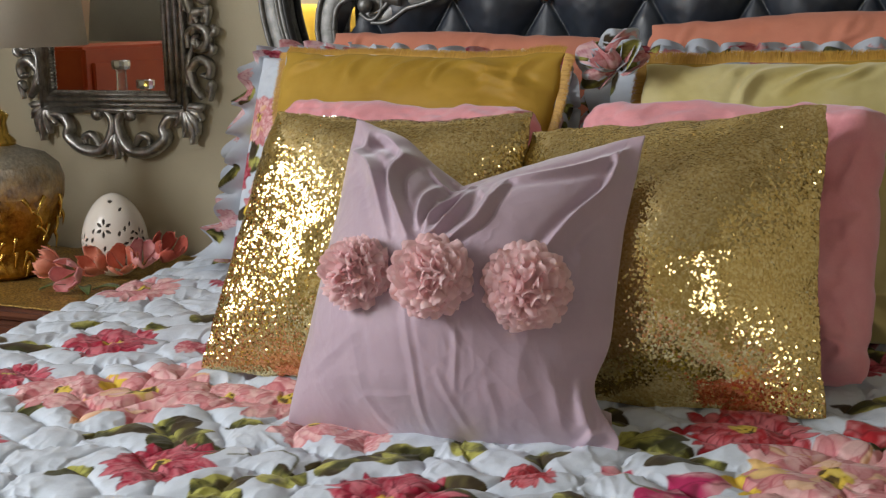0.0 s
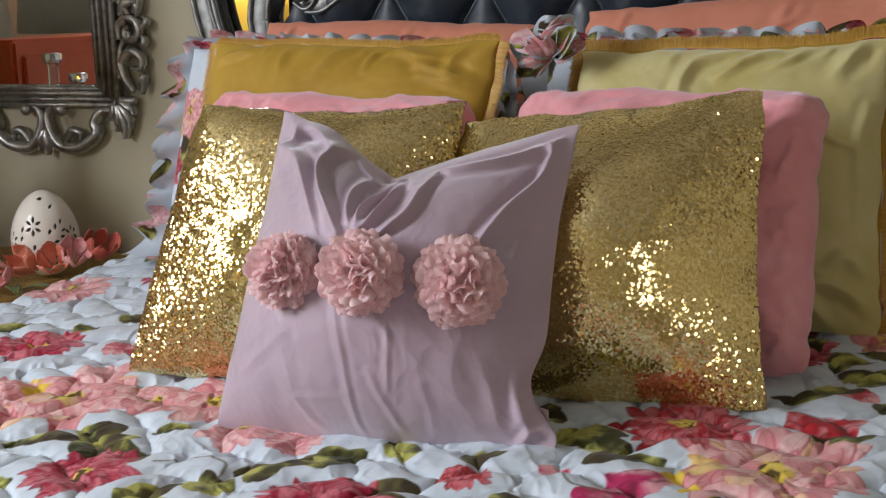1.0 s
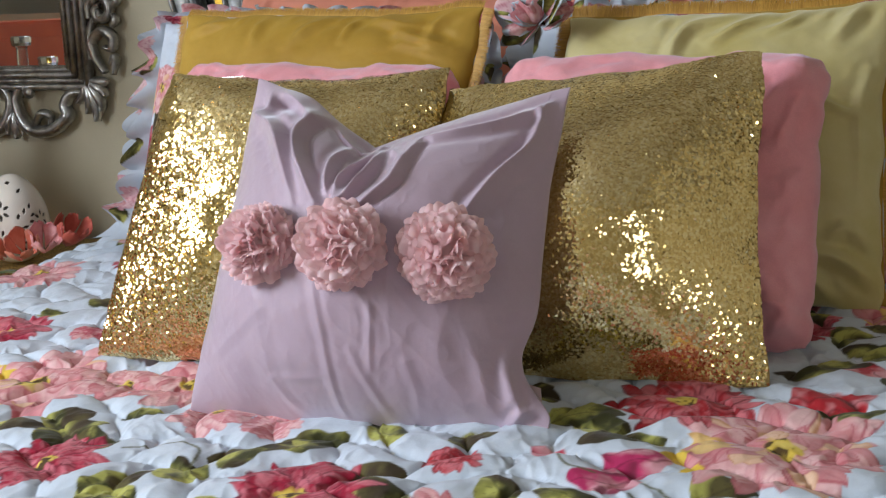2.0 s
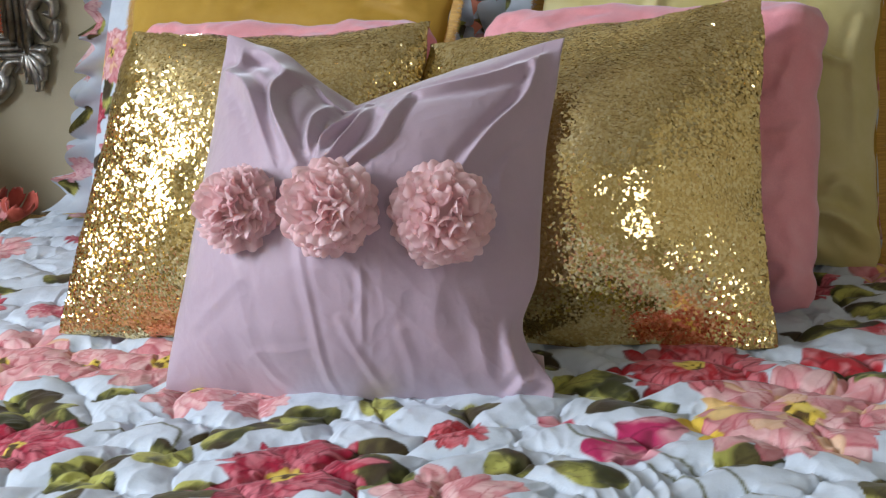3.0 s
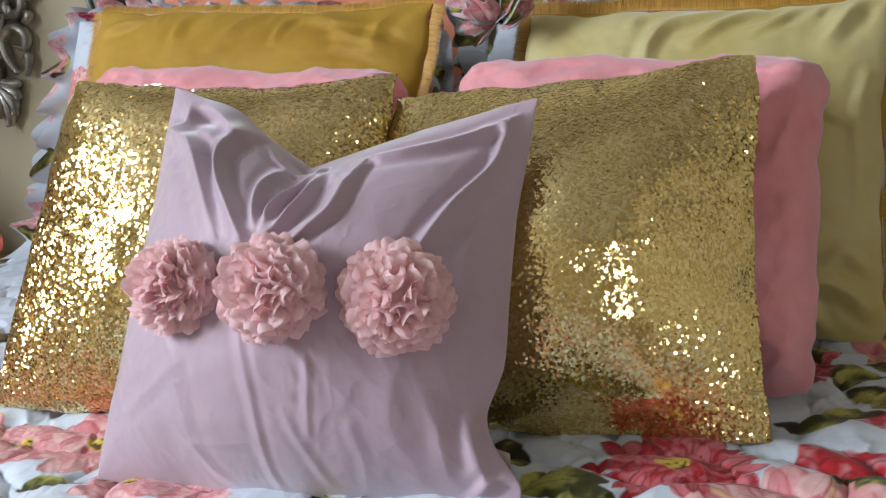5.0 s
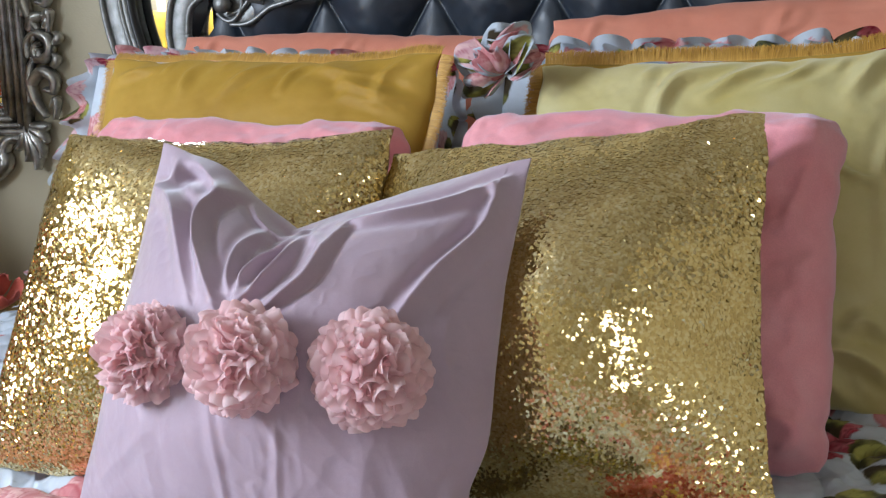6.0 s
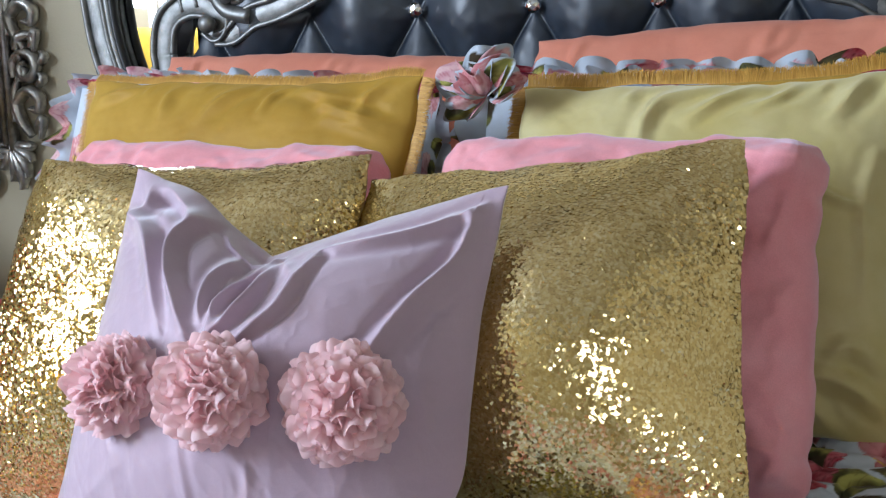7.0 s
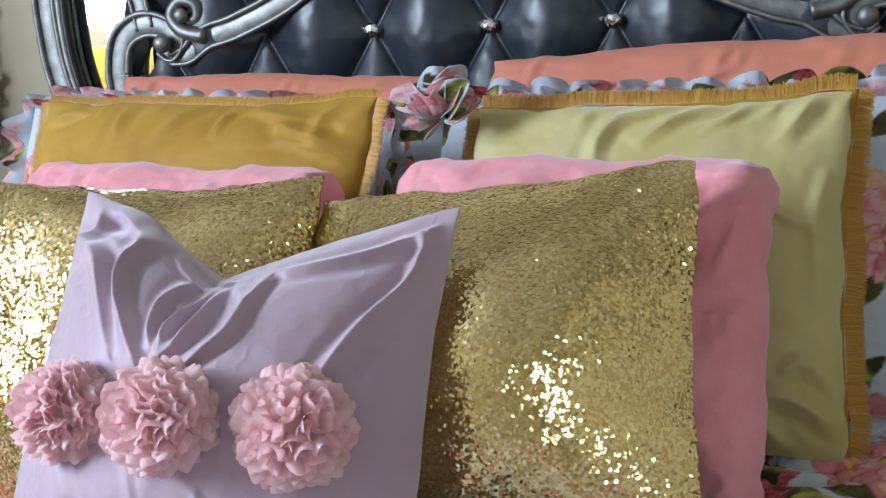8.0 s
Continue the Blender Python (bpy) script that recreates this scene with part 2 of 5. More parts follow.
def box(bm, lo, hi, bevel=0.0):
    c, s = [(a + b) / 2 for a, b in zip(lo, hi)], [b - a for a, b in zip(lo, hi)]
    vs = bmesh.ops.create_cube(bm, size=1, matrix=Matrix.Translation(c) @ Matrix.Diagonal((*s, 1)))["verts"]
    if bevel:
        es = list({e for v in vs for e in v.link_edges})
        bmesh.ops.bevel(bm, geom=es, offset=bevel, segments=2, affect='EDGES')


def lathe(bm, profile, centre, seg=40, close=True):
    """profile: (radius, z) pairs from bottom to top."""
    rings = []
    for r, z in profile:
        rings.append([bm.verts.new((centre[0] + r * math.cos(2 * math.pi * k / seg), centre[1] + r * math.sin(2 * math.pi * k / seg), centre[2] + z)) for k in range(seg)])
    for a, b in zip(rings, rings[1:]):
        for k in range(seg):
            bm.faces.new((a[k], a[(k + 1) % seg], b[(k + 1) % seg], b[k]))
    if close:
        bm.faces.new(rings[0][::-1])
        bm.faces.new(rings[-1])


def smooth_line(pts, n=8):
    """A Catmull-Rom line through the points."""
    pts = [Vector(p) for p in pts]
    ext = [pts[0] * 2 - pts[1]] + pts + [pts[-1] * 2 - pts[-2]]
    out = []
    for i in range(1, len(ext) - 2):
        p0, p1, p2, p3 = ext[i - 1:i + 3]
        for k in range(n):
            t = k / n
            out.append(0.5 * ((2 * p1) + (p2 - p0) * t + (2 * p0 - 5 * p1 + 4 * p2 - p3) * t * t + (3 * p1 - p0 - 3 * p2 + p3) * t ** 3))
    out.append(pts[-1])
    return out


def tube(bm, pts, radius, seg=10, depth=1.0, up=(0, 1, 0)):
    """A swept bar: radius is a number or a function of 0..1; depth scales it along up."""
    up = Vector(up)
    n = len(pts)
    rings = []
    for i, p in enumerate(pts):
        d = (pts[min(i + 1, n - 1)] - pts[max(i - 1, 0)]).normalized()
        side = d.cross(up).normalized()
        r = radius(i / (n - 1)) if callable(radius) else radius
        rings.append([bm.verts.new(p + side * (r * math.cos(a)) + up * (r * depth * math.sin(a))) for a in (2 * math.pi * k / seg for k in range(seg))])
    for a, b in zip(rings, rings[1:]):
        for k in range(seg):
            bm.faces.new((a[k], a[(k + 1) % seg], b[(k + 1) % seg], b[k]))
    bm.faces.new(rings[0][::-1])
    bm.faces.new(rings[-1])


def ball(bm, c, r, squash=(1, 1, 1), u=14, v=9):
    bmesh.ops.create_uvsphere(bm, u_segments=u, v_segments=v, radius=r, matrix=Matrix.Translation(c) @ Matrix.Diagonal((*squash, 1)))


def vnoise(x, y, scale, seed):
    """Smooth value noise from -1 to 1 on arrays."""
    rs = np.random.RandomState(seed)
    tab = rs.uniform(-1, 1, (64, 64))
    x, y = np.asarray(x) * scale, np.asarray(y) * scale
    xi, yi = np.floor(x).astype(int), np.floor(y).astype(int)
    fx, fy = x - xi, y - yi
    fx, fy = fx * fx * (3 - 2 * fx), fy * fy * (3 - 2 * fy)
    g = lambda a, b: tab[b % 64, a % 64]
    return (g(xi, yi) * (1 - fx) + g(xi + 1, yi) * fx) * (1 - fy) + (g(xi, yi + 1) * (1 - fx) + g(xi + 1, yi + 1) * fx) * fy


def fbm(x, y, scale, seed, octaves=4):
    return sum(vnoise(x, y, scale * 2 ** k, seed + k) / 2 ** k for k in range(octaves))


def ridge(s, r, line, width, height, lean=1.0):
    """A fold along a line in the cushion's own coordinates, with a trough beside it. lean: how much steeper its right side is."""
    best, along, hand = np.full(s.shape, 9.0), np.zeros_like(s), np.zeros_like(s)
    pts = [np.array((p.x, p.y)) for p in smooth_line([(a, b, 0) for a, b in line], 6)]
    for i, (a, b) in enumerate(zip(pts, pts[1:])):
        ab = b - a
        dx, dy = s - a[0], r - a[1]
        t = np.clip((dx * ab[0] + dy * ab[1]) / (ab @ ab + 1e-9), 0, 1)
        d = np.hypot(dx - t * ab[0], dy - t * ab[1])
        near = d < best
        best = np.where(near, d, best)
        hand = np.where(near, ab[0] * dy - ab[1] * dx, hand)
        along = np.where(near, (i + t) / (len(pts) - 1), along)
    wide = np.where(hand > 0, width / lean, width * lean)
    fade = np.sin(np.pi * np.clip(along * 0.85 + 0.12, 0, 1)) ** 0.6
    return height * fade * (np.exp(-(best / wide) ** 1.35) - 0.40 * np.exp(-((best - 1.9 * wide) / wide) ** 2))


# ---- printed flowers ----
CRIMSON, ROSE, PINK, MAGENTA = (0.44, 0.012, 0.045), (0.62, 0.09, 0.14), (0.70, 0.29, 0.30), (0.50, 0.03, 0.12)
RED = (0.48, 0.022, 0.03)
WHITE = (0.61, 0.675, 0.75)


def soft(a, w=0.0022):
    """0 to 1 over the width of a printed edge."""
    return np.clip(a / w + 0.5, 0, 1)


def lay(out, c, alpha):
    return out + (c - out) * alpha[:, None]


def paint_flower(col, x, y, cx, cy, rad, hue, seed, petals=16, layers=4, heart=True, yellow=False):
    """A watercolour bloom: rings of narrow overlapping petals, each brushed with its own tone."""
    rs = np.random.RandomState(seed)
    near = np.nonzero((np.abs(x - cx) < rad * 1.4) & (np.abs(y - cy) < rad * 1.4))[0]
    if not len(near):
        return
    px, py = x[near] - cx, y[near] - cy
    wx, wy = vnoise(px, py, 3.6 / rad, seed), vnoise(px, py, 3.6 / rad, seed + 3)
    px, py = px + rad * 0.09 * wx, py + rad * 0.09 * wy
    out = col[near]
    wash = 0.5 + 0.5 * fbm(px, py, 9 / rad, seed + 11, 3)
    hue = np.array(hue)
    red = hue[1] < 0.08
    pale = hue * 0.48 + np.array((0.86, 0.34, 0.38)) * 0.52 if red else hue * 0.35 + np.array((0.90, 0.66, 0.63)) * 0.65
    deep = hue * np.array((0.30, 0.25, 0.35)) if red else hue * np.array((0.72, 0.40, 0.46))
    gold = np.array((0.82, 0.58, 0.03))
    side = rs.uniform(0, 6.28)
    for k in range(layers):
        n = max(7, int((petals * 1.35 + 4) * (1 - 0.10 * k)))
        rk = rad * (1.08 - 0.19 * k)
        off = rs.uniform(0, 6.28)
        for j in rs.permutation(n):
            a = off + 6.283 * j / n + rs.normal(0, 0.10)
            ln, wd = rk * rs.uniform(0.70, 1.04), 6.283 * rk / n * rs.uniform(0.38, 0.62)
            bend, tone = rs.normal(0, 0.16), rs.uniform(0, 1)
            ca, sa = math.cos(a), math.sin(a)
            u = (px * ca + py * sa) / ln
            v = (-px * sa + py * ca) / wd - bend * u * u * ln / wd * 0.5
            pick = np.nonzero((u > 0.02) & (u < 1.03) & (np.abs(v) < 1.1))[0]
            if not len(pick):
                continue
            u, v, w = u[pick], v[pick], wash[pick]
            prof = (0.30 + 0.70 * np.clip(u / 0.62, 0, 1) ** 0.8) * np.clip(1 - np.clip((u - 0.72) / 0.30, 0, 1) ** 2.6, 0, 1)
            gap = prof - np.abs(v)
            alpha = soft(gap * wd, 0.0022)
            lit = np.clip(-0.05 + 0.85 * tone + 0.55 * (u - 0.55) + 0.35 * v + 1.2 * (w - 0.5), 0, 1)
            c = hue + (pale - hue) * lit[:, None]
            dark = np.clip(0.62 - u, 0, 1) * (1.5 if red else 0.8) + np.clip(0.34 - gap, 0, 1) * np.where(v < 0, 4.0, 1.5) + (0.45 if tone < 0.28 else 0.0) + np.clip(1 - np.abs(v + 0.1) * 7, 0, 1) * 0.30
            c = c + (deep - c) * np.clip(dark * (0.45 + 0.75 * w) - 0.05, 0, 0.9)[:, None]
            if yellow and tone > 0.25 and math.cos(a - 3.3) > 0.80 and k < 3:
                c = c + (gold * (0.75 + 0.35 * w)[:, None] - c) * (0.9 if k < 2 else 0.6)
            elif yellow and tone > 0.86:
                c = c + (gold - c) * 0.30
            out[pick] = lay(out[pick], c, alpha)
    d = np.hypot(px, py)
    if heart:
        rr = rad * 0.17 * (1 + 0.45 * vnoise(px, py, 11 / rad, seed + 9))
        spk = vnoise(px, py, 16 / rad, seed + 5)
        c = np.array((0.66, 0.46, 0.06)) + np.array((0.16, 0.18, 0.10)) * np.clip(-spk, 0, 1)[:, None]
        c = lay(c, np.array((0.09, 0.05, 0.012)) + 0 * c, np.clip((spk - 0.05) * 5, 0, 1))
        out = lay(out, c, soft(rr - d, 0.004))
    col[near] = out


def paint_leaf(col, x, y, cx, cy, length, width, turn, seed, dark=0.0):
    ca, sa = math.cos(turn), math.sin(turn)
    near = np.nonzero((np.abs(x - cx) < length) & (np.abs(y - cy) < length))[0]
    if not len(near):
        return
    px, py = x[near] - cx, y[near] - cy
    u, v = (px * ca + py * sa) / (length / 2), (-px * sa + py * ca) / (width / 2)
    v = v + 0.30 * (u * u - 0.4) + 0.16 * vnoise(px, py, 50, seed)
    prof = np.clip(1 - u * u, 0, 1) ** 0.6 * (1 - 0.40 * u)
    alpha = soft((prof - np.abs(v)) * width / 2) * (np.abs(u) < 1)
    wash = 0.5 + 0.5 * fbm(px, py, 38, seed + 2, 3)
    lit = np.clip(0.40 + 0.7 * v + 1.7 * (wash - 0.5), 0, 1)
    c = np.array((0.05, 0.05, 0.012)) + np.array((0.42, 0.41, 0.10)) * lit[:, None] ** 1.3
    vein = np.clip(1 - np.abs(v + 0.1) * 11, 0, 1) * 0.6 + 0.35 * (np.abs(np.sin((u * 3 - np.abs(v) * 1.4) * 3.1)) < 0.13)
    c = lay(c, np.array((0.05, 0.045, 0.015)) + 0 * c, np.clip(vein, 0, 0.7))
    brown = np.clip((vnoise(px, py, 24, seed + 8) + 0.25 * u - 0.10) * 3.5, 0, 0.85)
    c = lay(c, np.array((0.05, 0.030, 0.014)) + 0 * c, brown)
    col[near] = lay(col[near], c, alpha)


def paint_bud(col, x, y, cx, cy, length, width, turn, hue, seed):
    ca, sa = math.cos(turn), math.sin(turn)
    near = np.nonzero((np.abs(x - cx) < length) & (np.abs(y - cy) < length))[0]
    if not len(near):
        return
    px, py = x[near] - cx, y[near] - cy
    u, v = (px * ca + py * sa) / (length / 2), (-px * sa + py * ca) / (width / 2)
    d = np.sqrt(u * u + v * v * (1 + 0.5 * u)) + 0.20 * vnoise(px, py, 55, seed)
    wash = 0.5 + 0.5 * fbm(px, py, 45, seed + 1, 3)
    pale = np.array(hue) * 0.3 + np.array((0.86, 0.50, 0.52)) * 0.7
    c = np.array(hue) + (pale - np.array(hue)) * np.clip(0.25 + 0.6 * u + 1.9 * (wash - 0.5), 0, 1)[:, None]
    fold = np.clip(1 - np.abs(np.sin(v * 3.2 + 1.5 * vnoise(px, py, 40, seed + 6))) * 4, 0, 1)
    c = lay(c, np.array(hue) * 0.3 + 0 * c, 0.7 * fold)
    c = lay(c, np.array((0.14, 0.012, 0.03)) + 0 * c, np.clip((vnoise(px, py, 48, seed + 4) - 0.3) * 3, 0, 0.8))
    col[near] = lay(col[near], c, soft((1 - d) * width / 2))


def paint_stem(col, x, y, line, width=0.003):
    pts = smooth_line([(a, b, 0) for a, b in line], 6)
    for a, b in zip(pts, pts[1:]):
        near = np.nonzero((np.abs(x - a.x) < 0.05) & (np.abs(y - a.y) < 0.05))[0]
        if len(near):
            ab = b - a
            t = np.clip(((x[near] - a.x) * ab.x + (y[near] - a.y) * ab.y) / max(ab.length_squared, 1e-9), 0, 1)
            d = np.hypot(x[near] - a.x - t * ab.x, y[near] - a.y - t * ab.y)
            col[near] = lay(col[near], np.array((0.13, 0.13, 0.055)) + 0 * col[near], soft(width / 2 - d, 0.003))


def random_print(col, x, y, seed, x0, x1, y0, y1, step=0.17, taken=()):
    """Flowers, buds and leaves strewn over a cloth, leaving out the taken discs."""
    rs = np.random.RandomState(seed)
    for gy in np.arange(y0, y1, step):
        for gx in np.arange(x0, x1, step):
            cx, cy = gx + rs.uniform(-0.4, 0.4) * step, gy + rs.uniform(-0.4, 0.4) * step
            kind, turn, k = rs.uniform(), rs.uniform(0, 6.28), rs.randint(1, 9999)
            if any(math.hypot(cx - a, cy - b) < c + 0.07 for a, b, c in taken):
                continue
            for j in range(3):
                a = turn + j * 2.1
                paint_leaf(col, x, y, cx + 0.075 * math.cos(a), cy + 0.075 * math.sin(a), 0.085, 0.036, a, k + j)
            if kind < 0.4:
                paint_flower(col, x, y, cx, cy, rs.uniform(0.06, 0.09), CRIMSON if kind < 0.2 else ROSE, k)
            elif kind < 0.7:
                paint_flower(col, x, y, cx, cy, rs.uniform(0.07, 0.10), PINK, k, 13, 5, True, True)
            else:
                paint_bud(col, x, y, cx, cy, 0.07, 0.045, turn, MAGENTA if kind < 0.85 else RED, k)

# ---- the room ----
X0, X1, Y0, Y1, H = -3.3, 2.0, -2.3, 2.735, 3.10


def slab(name, boxes, mat, label, category="wall"):
    bm = bmesh.new()
    for lo, hi in boxes:
        box(bm, lo, hi)
    me = bpy.data.meshes.new(name)
    bm.to_mesh(me)
    bm.free()
    me.materials.append(mat)
    return tagged(new(name, me), label, category, kind="structure")


slab("floor", [((X0 - .15, Y0 - .15, -0.1), (X1 + .15, Y1 + .15, 0))], M_CARPET, "brown wall-to-wall carpet of the bedroom", "floor")
slab("ceiling", [((X0 - .15, Y0 - .15, H), (X1 + .15, Y1 + .15, H + 0.1))], M_CEIL, "off-white painted bedroom ceiling", "ceiling")
slab("wall_north", [((X0 - .15, Y1, 0), (X1 + .15, Y1 + 0.15, H))], M_WALL, "taupe painted wall behind the bed")
slab("wall_east", [((X1, Y0, 0), (X1 + 0.15, Y1, H))], M_WALL, "taupe painted bedroom side wall")
WY0, WY1, WZ0, WZ1 = -1.30, 0.30, 1.00, 3.00
slab("wall_west", [((X0 - .15, Y0, 0), (X0, WY0, H)), ((X0 - .15, WY1, 0), (X0, Y1, H)), ((X0 - .15, WY0, 0), (X0, WY1, WZ0)), ((X0 - .15, WY0, WZ1), (X0, WY1, H))], M_WALL, "taupe painted wall with a window opening")
VX0, VX1 = 1.10, 1.78
slab("wall_south", [((X0 - .15, Y0 - .15, 0), (VX0, Y0, H)), ((VX1, Y0 - .15, 0), (X1 + .15, Y0, H)), ((VX0, Y0 - .15, 0), (VX1, Y0, 1.0)), ((VX0, Y0 - .15, 2.15), (VX1, Y0, H))], M_WALL, "taupe painted wall with a window opening")


def window_unit(name, lo, hi, along):
    """White window frame with a crossbar and two panes, in an opening from lo to hi."""
    w = thing(name, lo, "white framed window letting in daylight", "window", kind="structure")
    bm = bmesh.new()
    ax = 0 if along == "x" else 1
    a0, a1, z0, z1 = lo[ax], hi[ax], lo[2], hi[2]
    mid = (lo[1 - ax] + hi[1 - ax]) / 2

    def put(b0, b1, c0, c1, d):
        p, q = [0, 0, c0], [0, 0, c1]
        p[ax], q[ax], p[1 - ax], q[1 - ax] = b0, b1, mid - d, mid + d
        box(bm, p, q, 0.004)
    put(a0, a1, z0, z0 + 0.05, 0.035)
    put(a0, a1, z1 - 0.05, z1, 0.035)
    put(a0, a0 + 0.05, z0 + 0.05, z1 - 0.05, 0.033)
    put(a1 - 0.05, a1, z0 + 0.05, z1 - 0.05, 0.033)
    put((a0 + a1) / 2 - 0.02, (a0 + a1) / 2 + 0.02, z0 + 0.05, z1 - 0.05, 0.025)
    part("window_frame", bm, M_WHITE, w, smooth=False)
    return w


window_unit("window_1", (X0 - 0.15, WY0, WZ0), (X0 - 0.03, WY1, WZ1), "y")
window_unit("window_2", (VX0, Y0 - 0.15, 1.0), (VX1, Y0 - 0.03, 2.15), "x")


def curtain(lo, hi, z0, z1, x, mat, label):
    ny, nz = 90, 12
    t, v = np.meshgrid(np.linspace(0, 1, ny), np.linspace(0, 1, nz))
    P = np.stack([x + 0.03 * np.sin(t * 44) * (0.6 + 0.4 * v) + 0.006 * np.sin(t * 101), lo + (hi - lo) * t, z1 + (z0 - z1) * v], -1).reshape(-1, 3)
    me = fast_mesh("curtain", P, grid_quads(nz, ny), mat)
    ob = new("curtain", me)
    ob.modifiers.new("cloth", 'SOLIDIFY').thickness = 0.003
    return tagged(ob, label, "curtain")


curtain(WY0 - 0.25, WY0 + 0.16, 0.25, 3.05, X0 + 0.07, M_SHEER, "golden yellow curtain beside the window")
curtain(WY1 - 0.10, WY1 + 0.02, 0.25, 3.05, X0 + 0.07, M_SHEER, "golden yellow curtain beside the window")

curtain(WY0, WY1, 0.92, 1.40, X0 + 0.10, M_SHEER, "short golden yellow curtain across the lower window")

# ---- bed ----
BX0, BX1, BY0, BY1 = -1.66, 0.50, 0.35, 2.46


def bed_z(x, y):
    return 0.757 + 0.035 * (y - 1.1) + 0.03 * (x + 0.45)


bed = thing("bed", (-0.575, 1.4, 0), "double bed with an ornate silver and black tufted headboard", "bed")
bm = bmesh.new()
box(bm, (BX0 + 0.03, BY0 + 0.03, 0.36), (BX1 - 0.03, BY1, 0.70), 0.04)
part("mattress", bm, M_WHITE, bed, "white mattress under the quilt")
bm = bmesh.new()
box(bm, (BX0 + 0.05, BY0 + 0.05, 0.12), (BX1 - 0.05, BY1, 0.355), 0.01)
part("bed_base", bm, M_WOOD, bed)
for bx in (BX0 + 0.1, BX1 - 0.1):
    for by in (BY0 + 0.1, BY1 - 0.1):
        bm = bmesh.new()
        lathe(bm, [(0.03, 0), (0.045, 0.03), (0.03, 0.06), (0.045, 0.12)], (bx, by, 0), 20)
        part("leg", bm, M_SILVER, bed)

# quilt: fine where it is seen from near, draped over the sides
gx = np.concatenate([np.linspace(-0.42, 0, 60)[:-1], np.linspace(0, 1.85, 930), np.linspace(1.85, 2.58, 70)[1:]]) + BX0
gy = np.concatenate([np.linspace(-0.35, 0.55, 90)[:-1], np.linspace(0.55, 1.12, 285), np.linspace(1.12, 1.62, 170)[1:], np.linspace(1.62, 2.11, 90)[1:]]) + BY0
FX, FY = np.meshgrid(gx, gy)


def drape(p, lo, hi, r=0.07):
    """Where cloth at p lies across a top from lo to hi: its place across, and how far it has dropped."""
    over = np.maximum(lo + r - p, 0) + np.maximum(p - hi + r, 0)
    side = np.where(p < (lo + hi) / 2, -1.0, 1.0)
    a = np.clip(over / r, 0, np.pi / 2)
    flat = np.clip(p, lo + r, hi - r)
    return flat + side * r * np.sin(a), r * (1 - np.cos(a)) + np.maximum(over - r * np.pi / 2, 0)


QX, DX = drape(FX, BX0, BX1)
QY, DY = drape(FY, BY0, 3.5)
wa = (FX + 0.035 * vnoise(FX, FY, 6, 78) + 0.022 * np.sin(FY * 31 + 1.3) + 0.012 * np.sin(FX * 17)) / 0.125
wb = (FY + 0.020 * np.sin(FX * 27) + 0.012 * np.sin(FY * 21 + 2) + 0.045 * vnoise(FX, FY, 5, 77)) / 0.082
wa = wa + 0.5 * (np.floor(wb) % 2)
sa_, sb_ = np.abs(np.sin(np.pi * wa)), np.abs(np.sin(np.pi * wb))
puff = sa_ ** 0.45 * sb_ ** 0.4
seam = np.exp(-(np.minimum(sa_, sb_) / 0.45) ** 2)
turn = FX * 0.8 + FY * 0.6 + 0.05 * vnoise(FX, FY, 9, 6)
crinkle = 1 - 2 * np.abs(vnoise(turn, FY * 0.5 - FX * 0.45, 34, 5)) ** 0.8 + 0.5 * (1 - 2 * np.abs(vnoise(FX * 0.7 - FY * 0.5, turn * 0.6, 74, 8)))
pucker2 = 0.0012 * vnoise(FX, FY, 70, 15) + 0.0035 * vnoise(FX, FY, 24, 16)
QZ = bed_z(QX, QY) - DX - DY + 0.0165 * puff - 0.013 + 0.0034 * crinkle * (0.30 + 0.95 * seam) + pucker2 * (0.4 + 0.6 * puff) + 0.006 * fbm(FX, FY, 3.0, 31, 2)
QP = np.stack([QX, QY, QZ], -1).reshape(-1, 3)
fx, fy = FX.ravel(), FY.ravel()
fcol = np.tile(np.array(WHITE), (len(fx), 1))
BLOOMS = [
    (-1.335, 1.525, 0.100, CRIMSON, 17, False), (-0.880, 1.052, 0.080, CRIMSON, 19, False),
    (-1.100, 1.300, 0.135, PINK, 14, True), (-1.235, 1.270, 0.085, PINK, 12, False), (-0.955, 1.325, 0.070, PINK, 11, False), (-1.375, 1.305, 0.070, CRIMSON, 15, False),
    (-0.840, 1.335, 0.095, PINK, 13, False), (-0.524, 1.018, 0.092, CRIMSON, 20, False),
    (-0.372, 1.130, 0.038, RED, 9, False), (-0.025, 1.222, 0.130, PINK, 17, True),
    (-0.142, 1.352, 0.090, RED, 19, False), (-0.340, 0.965, 0.080, PINK, 15, False),
    (-1.545, 1.895, 0.100, PINK, 14, False), (-1.379, 2.005, 0.055, CRIMSON, 12, False),
    (-0.735, 1.232, 0.068, PINK, 12, False), (-0.645, 1.212, 0.048, PINK, 11, False),
    (-1.155, 1.530, 0.040, ROSE, 9, False), (0.16, 1.00, 0.08, CRIMSON, 17, False),
]
LEAVES = [
    (-1.481, 1.470, .10, .050, 0.4), (-1.0, 1.145, .13, .038, 0.25), (-0.945, 1.19, .062, .066, 1.2), (-1.219, 1.185, .06, .03, 0.6),
    (-0.985, 0.993, .06, .034, 0.7), (-0.834, 1.214, .075, .030, 0.1), (-0.748, 1.010, .095, .040, 0.9), (-0.573, 1.150, .056, .056, 1.1),
    (-0.631, 1.118, .095, .030, 0.2), (-0.235, 1.268, .075, .045, 2.5), (-0.197, 1.225, .095, .040, 0.35), (-0.46, 1.080, .085, .040, 0.3),
]
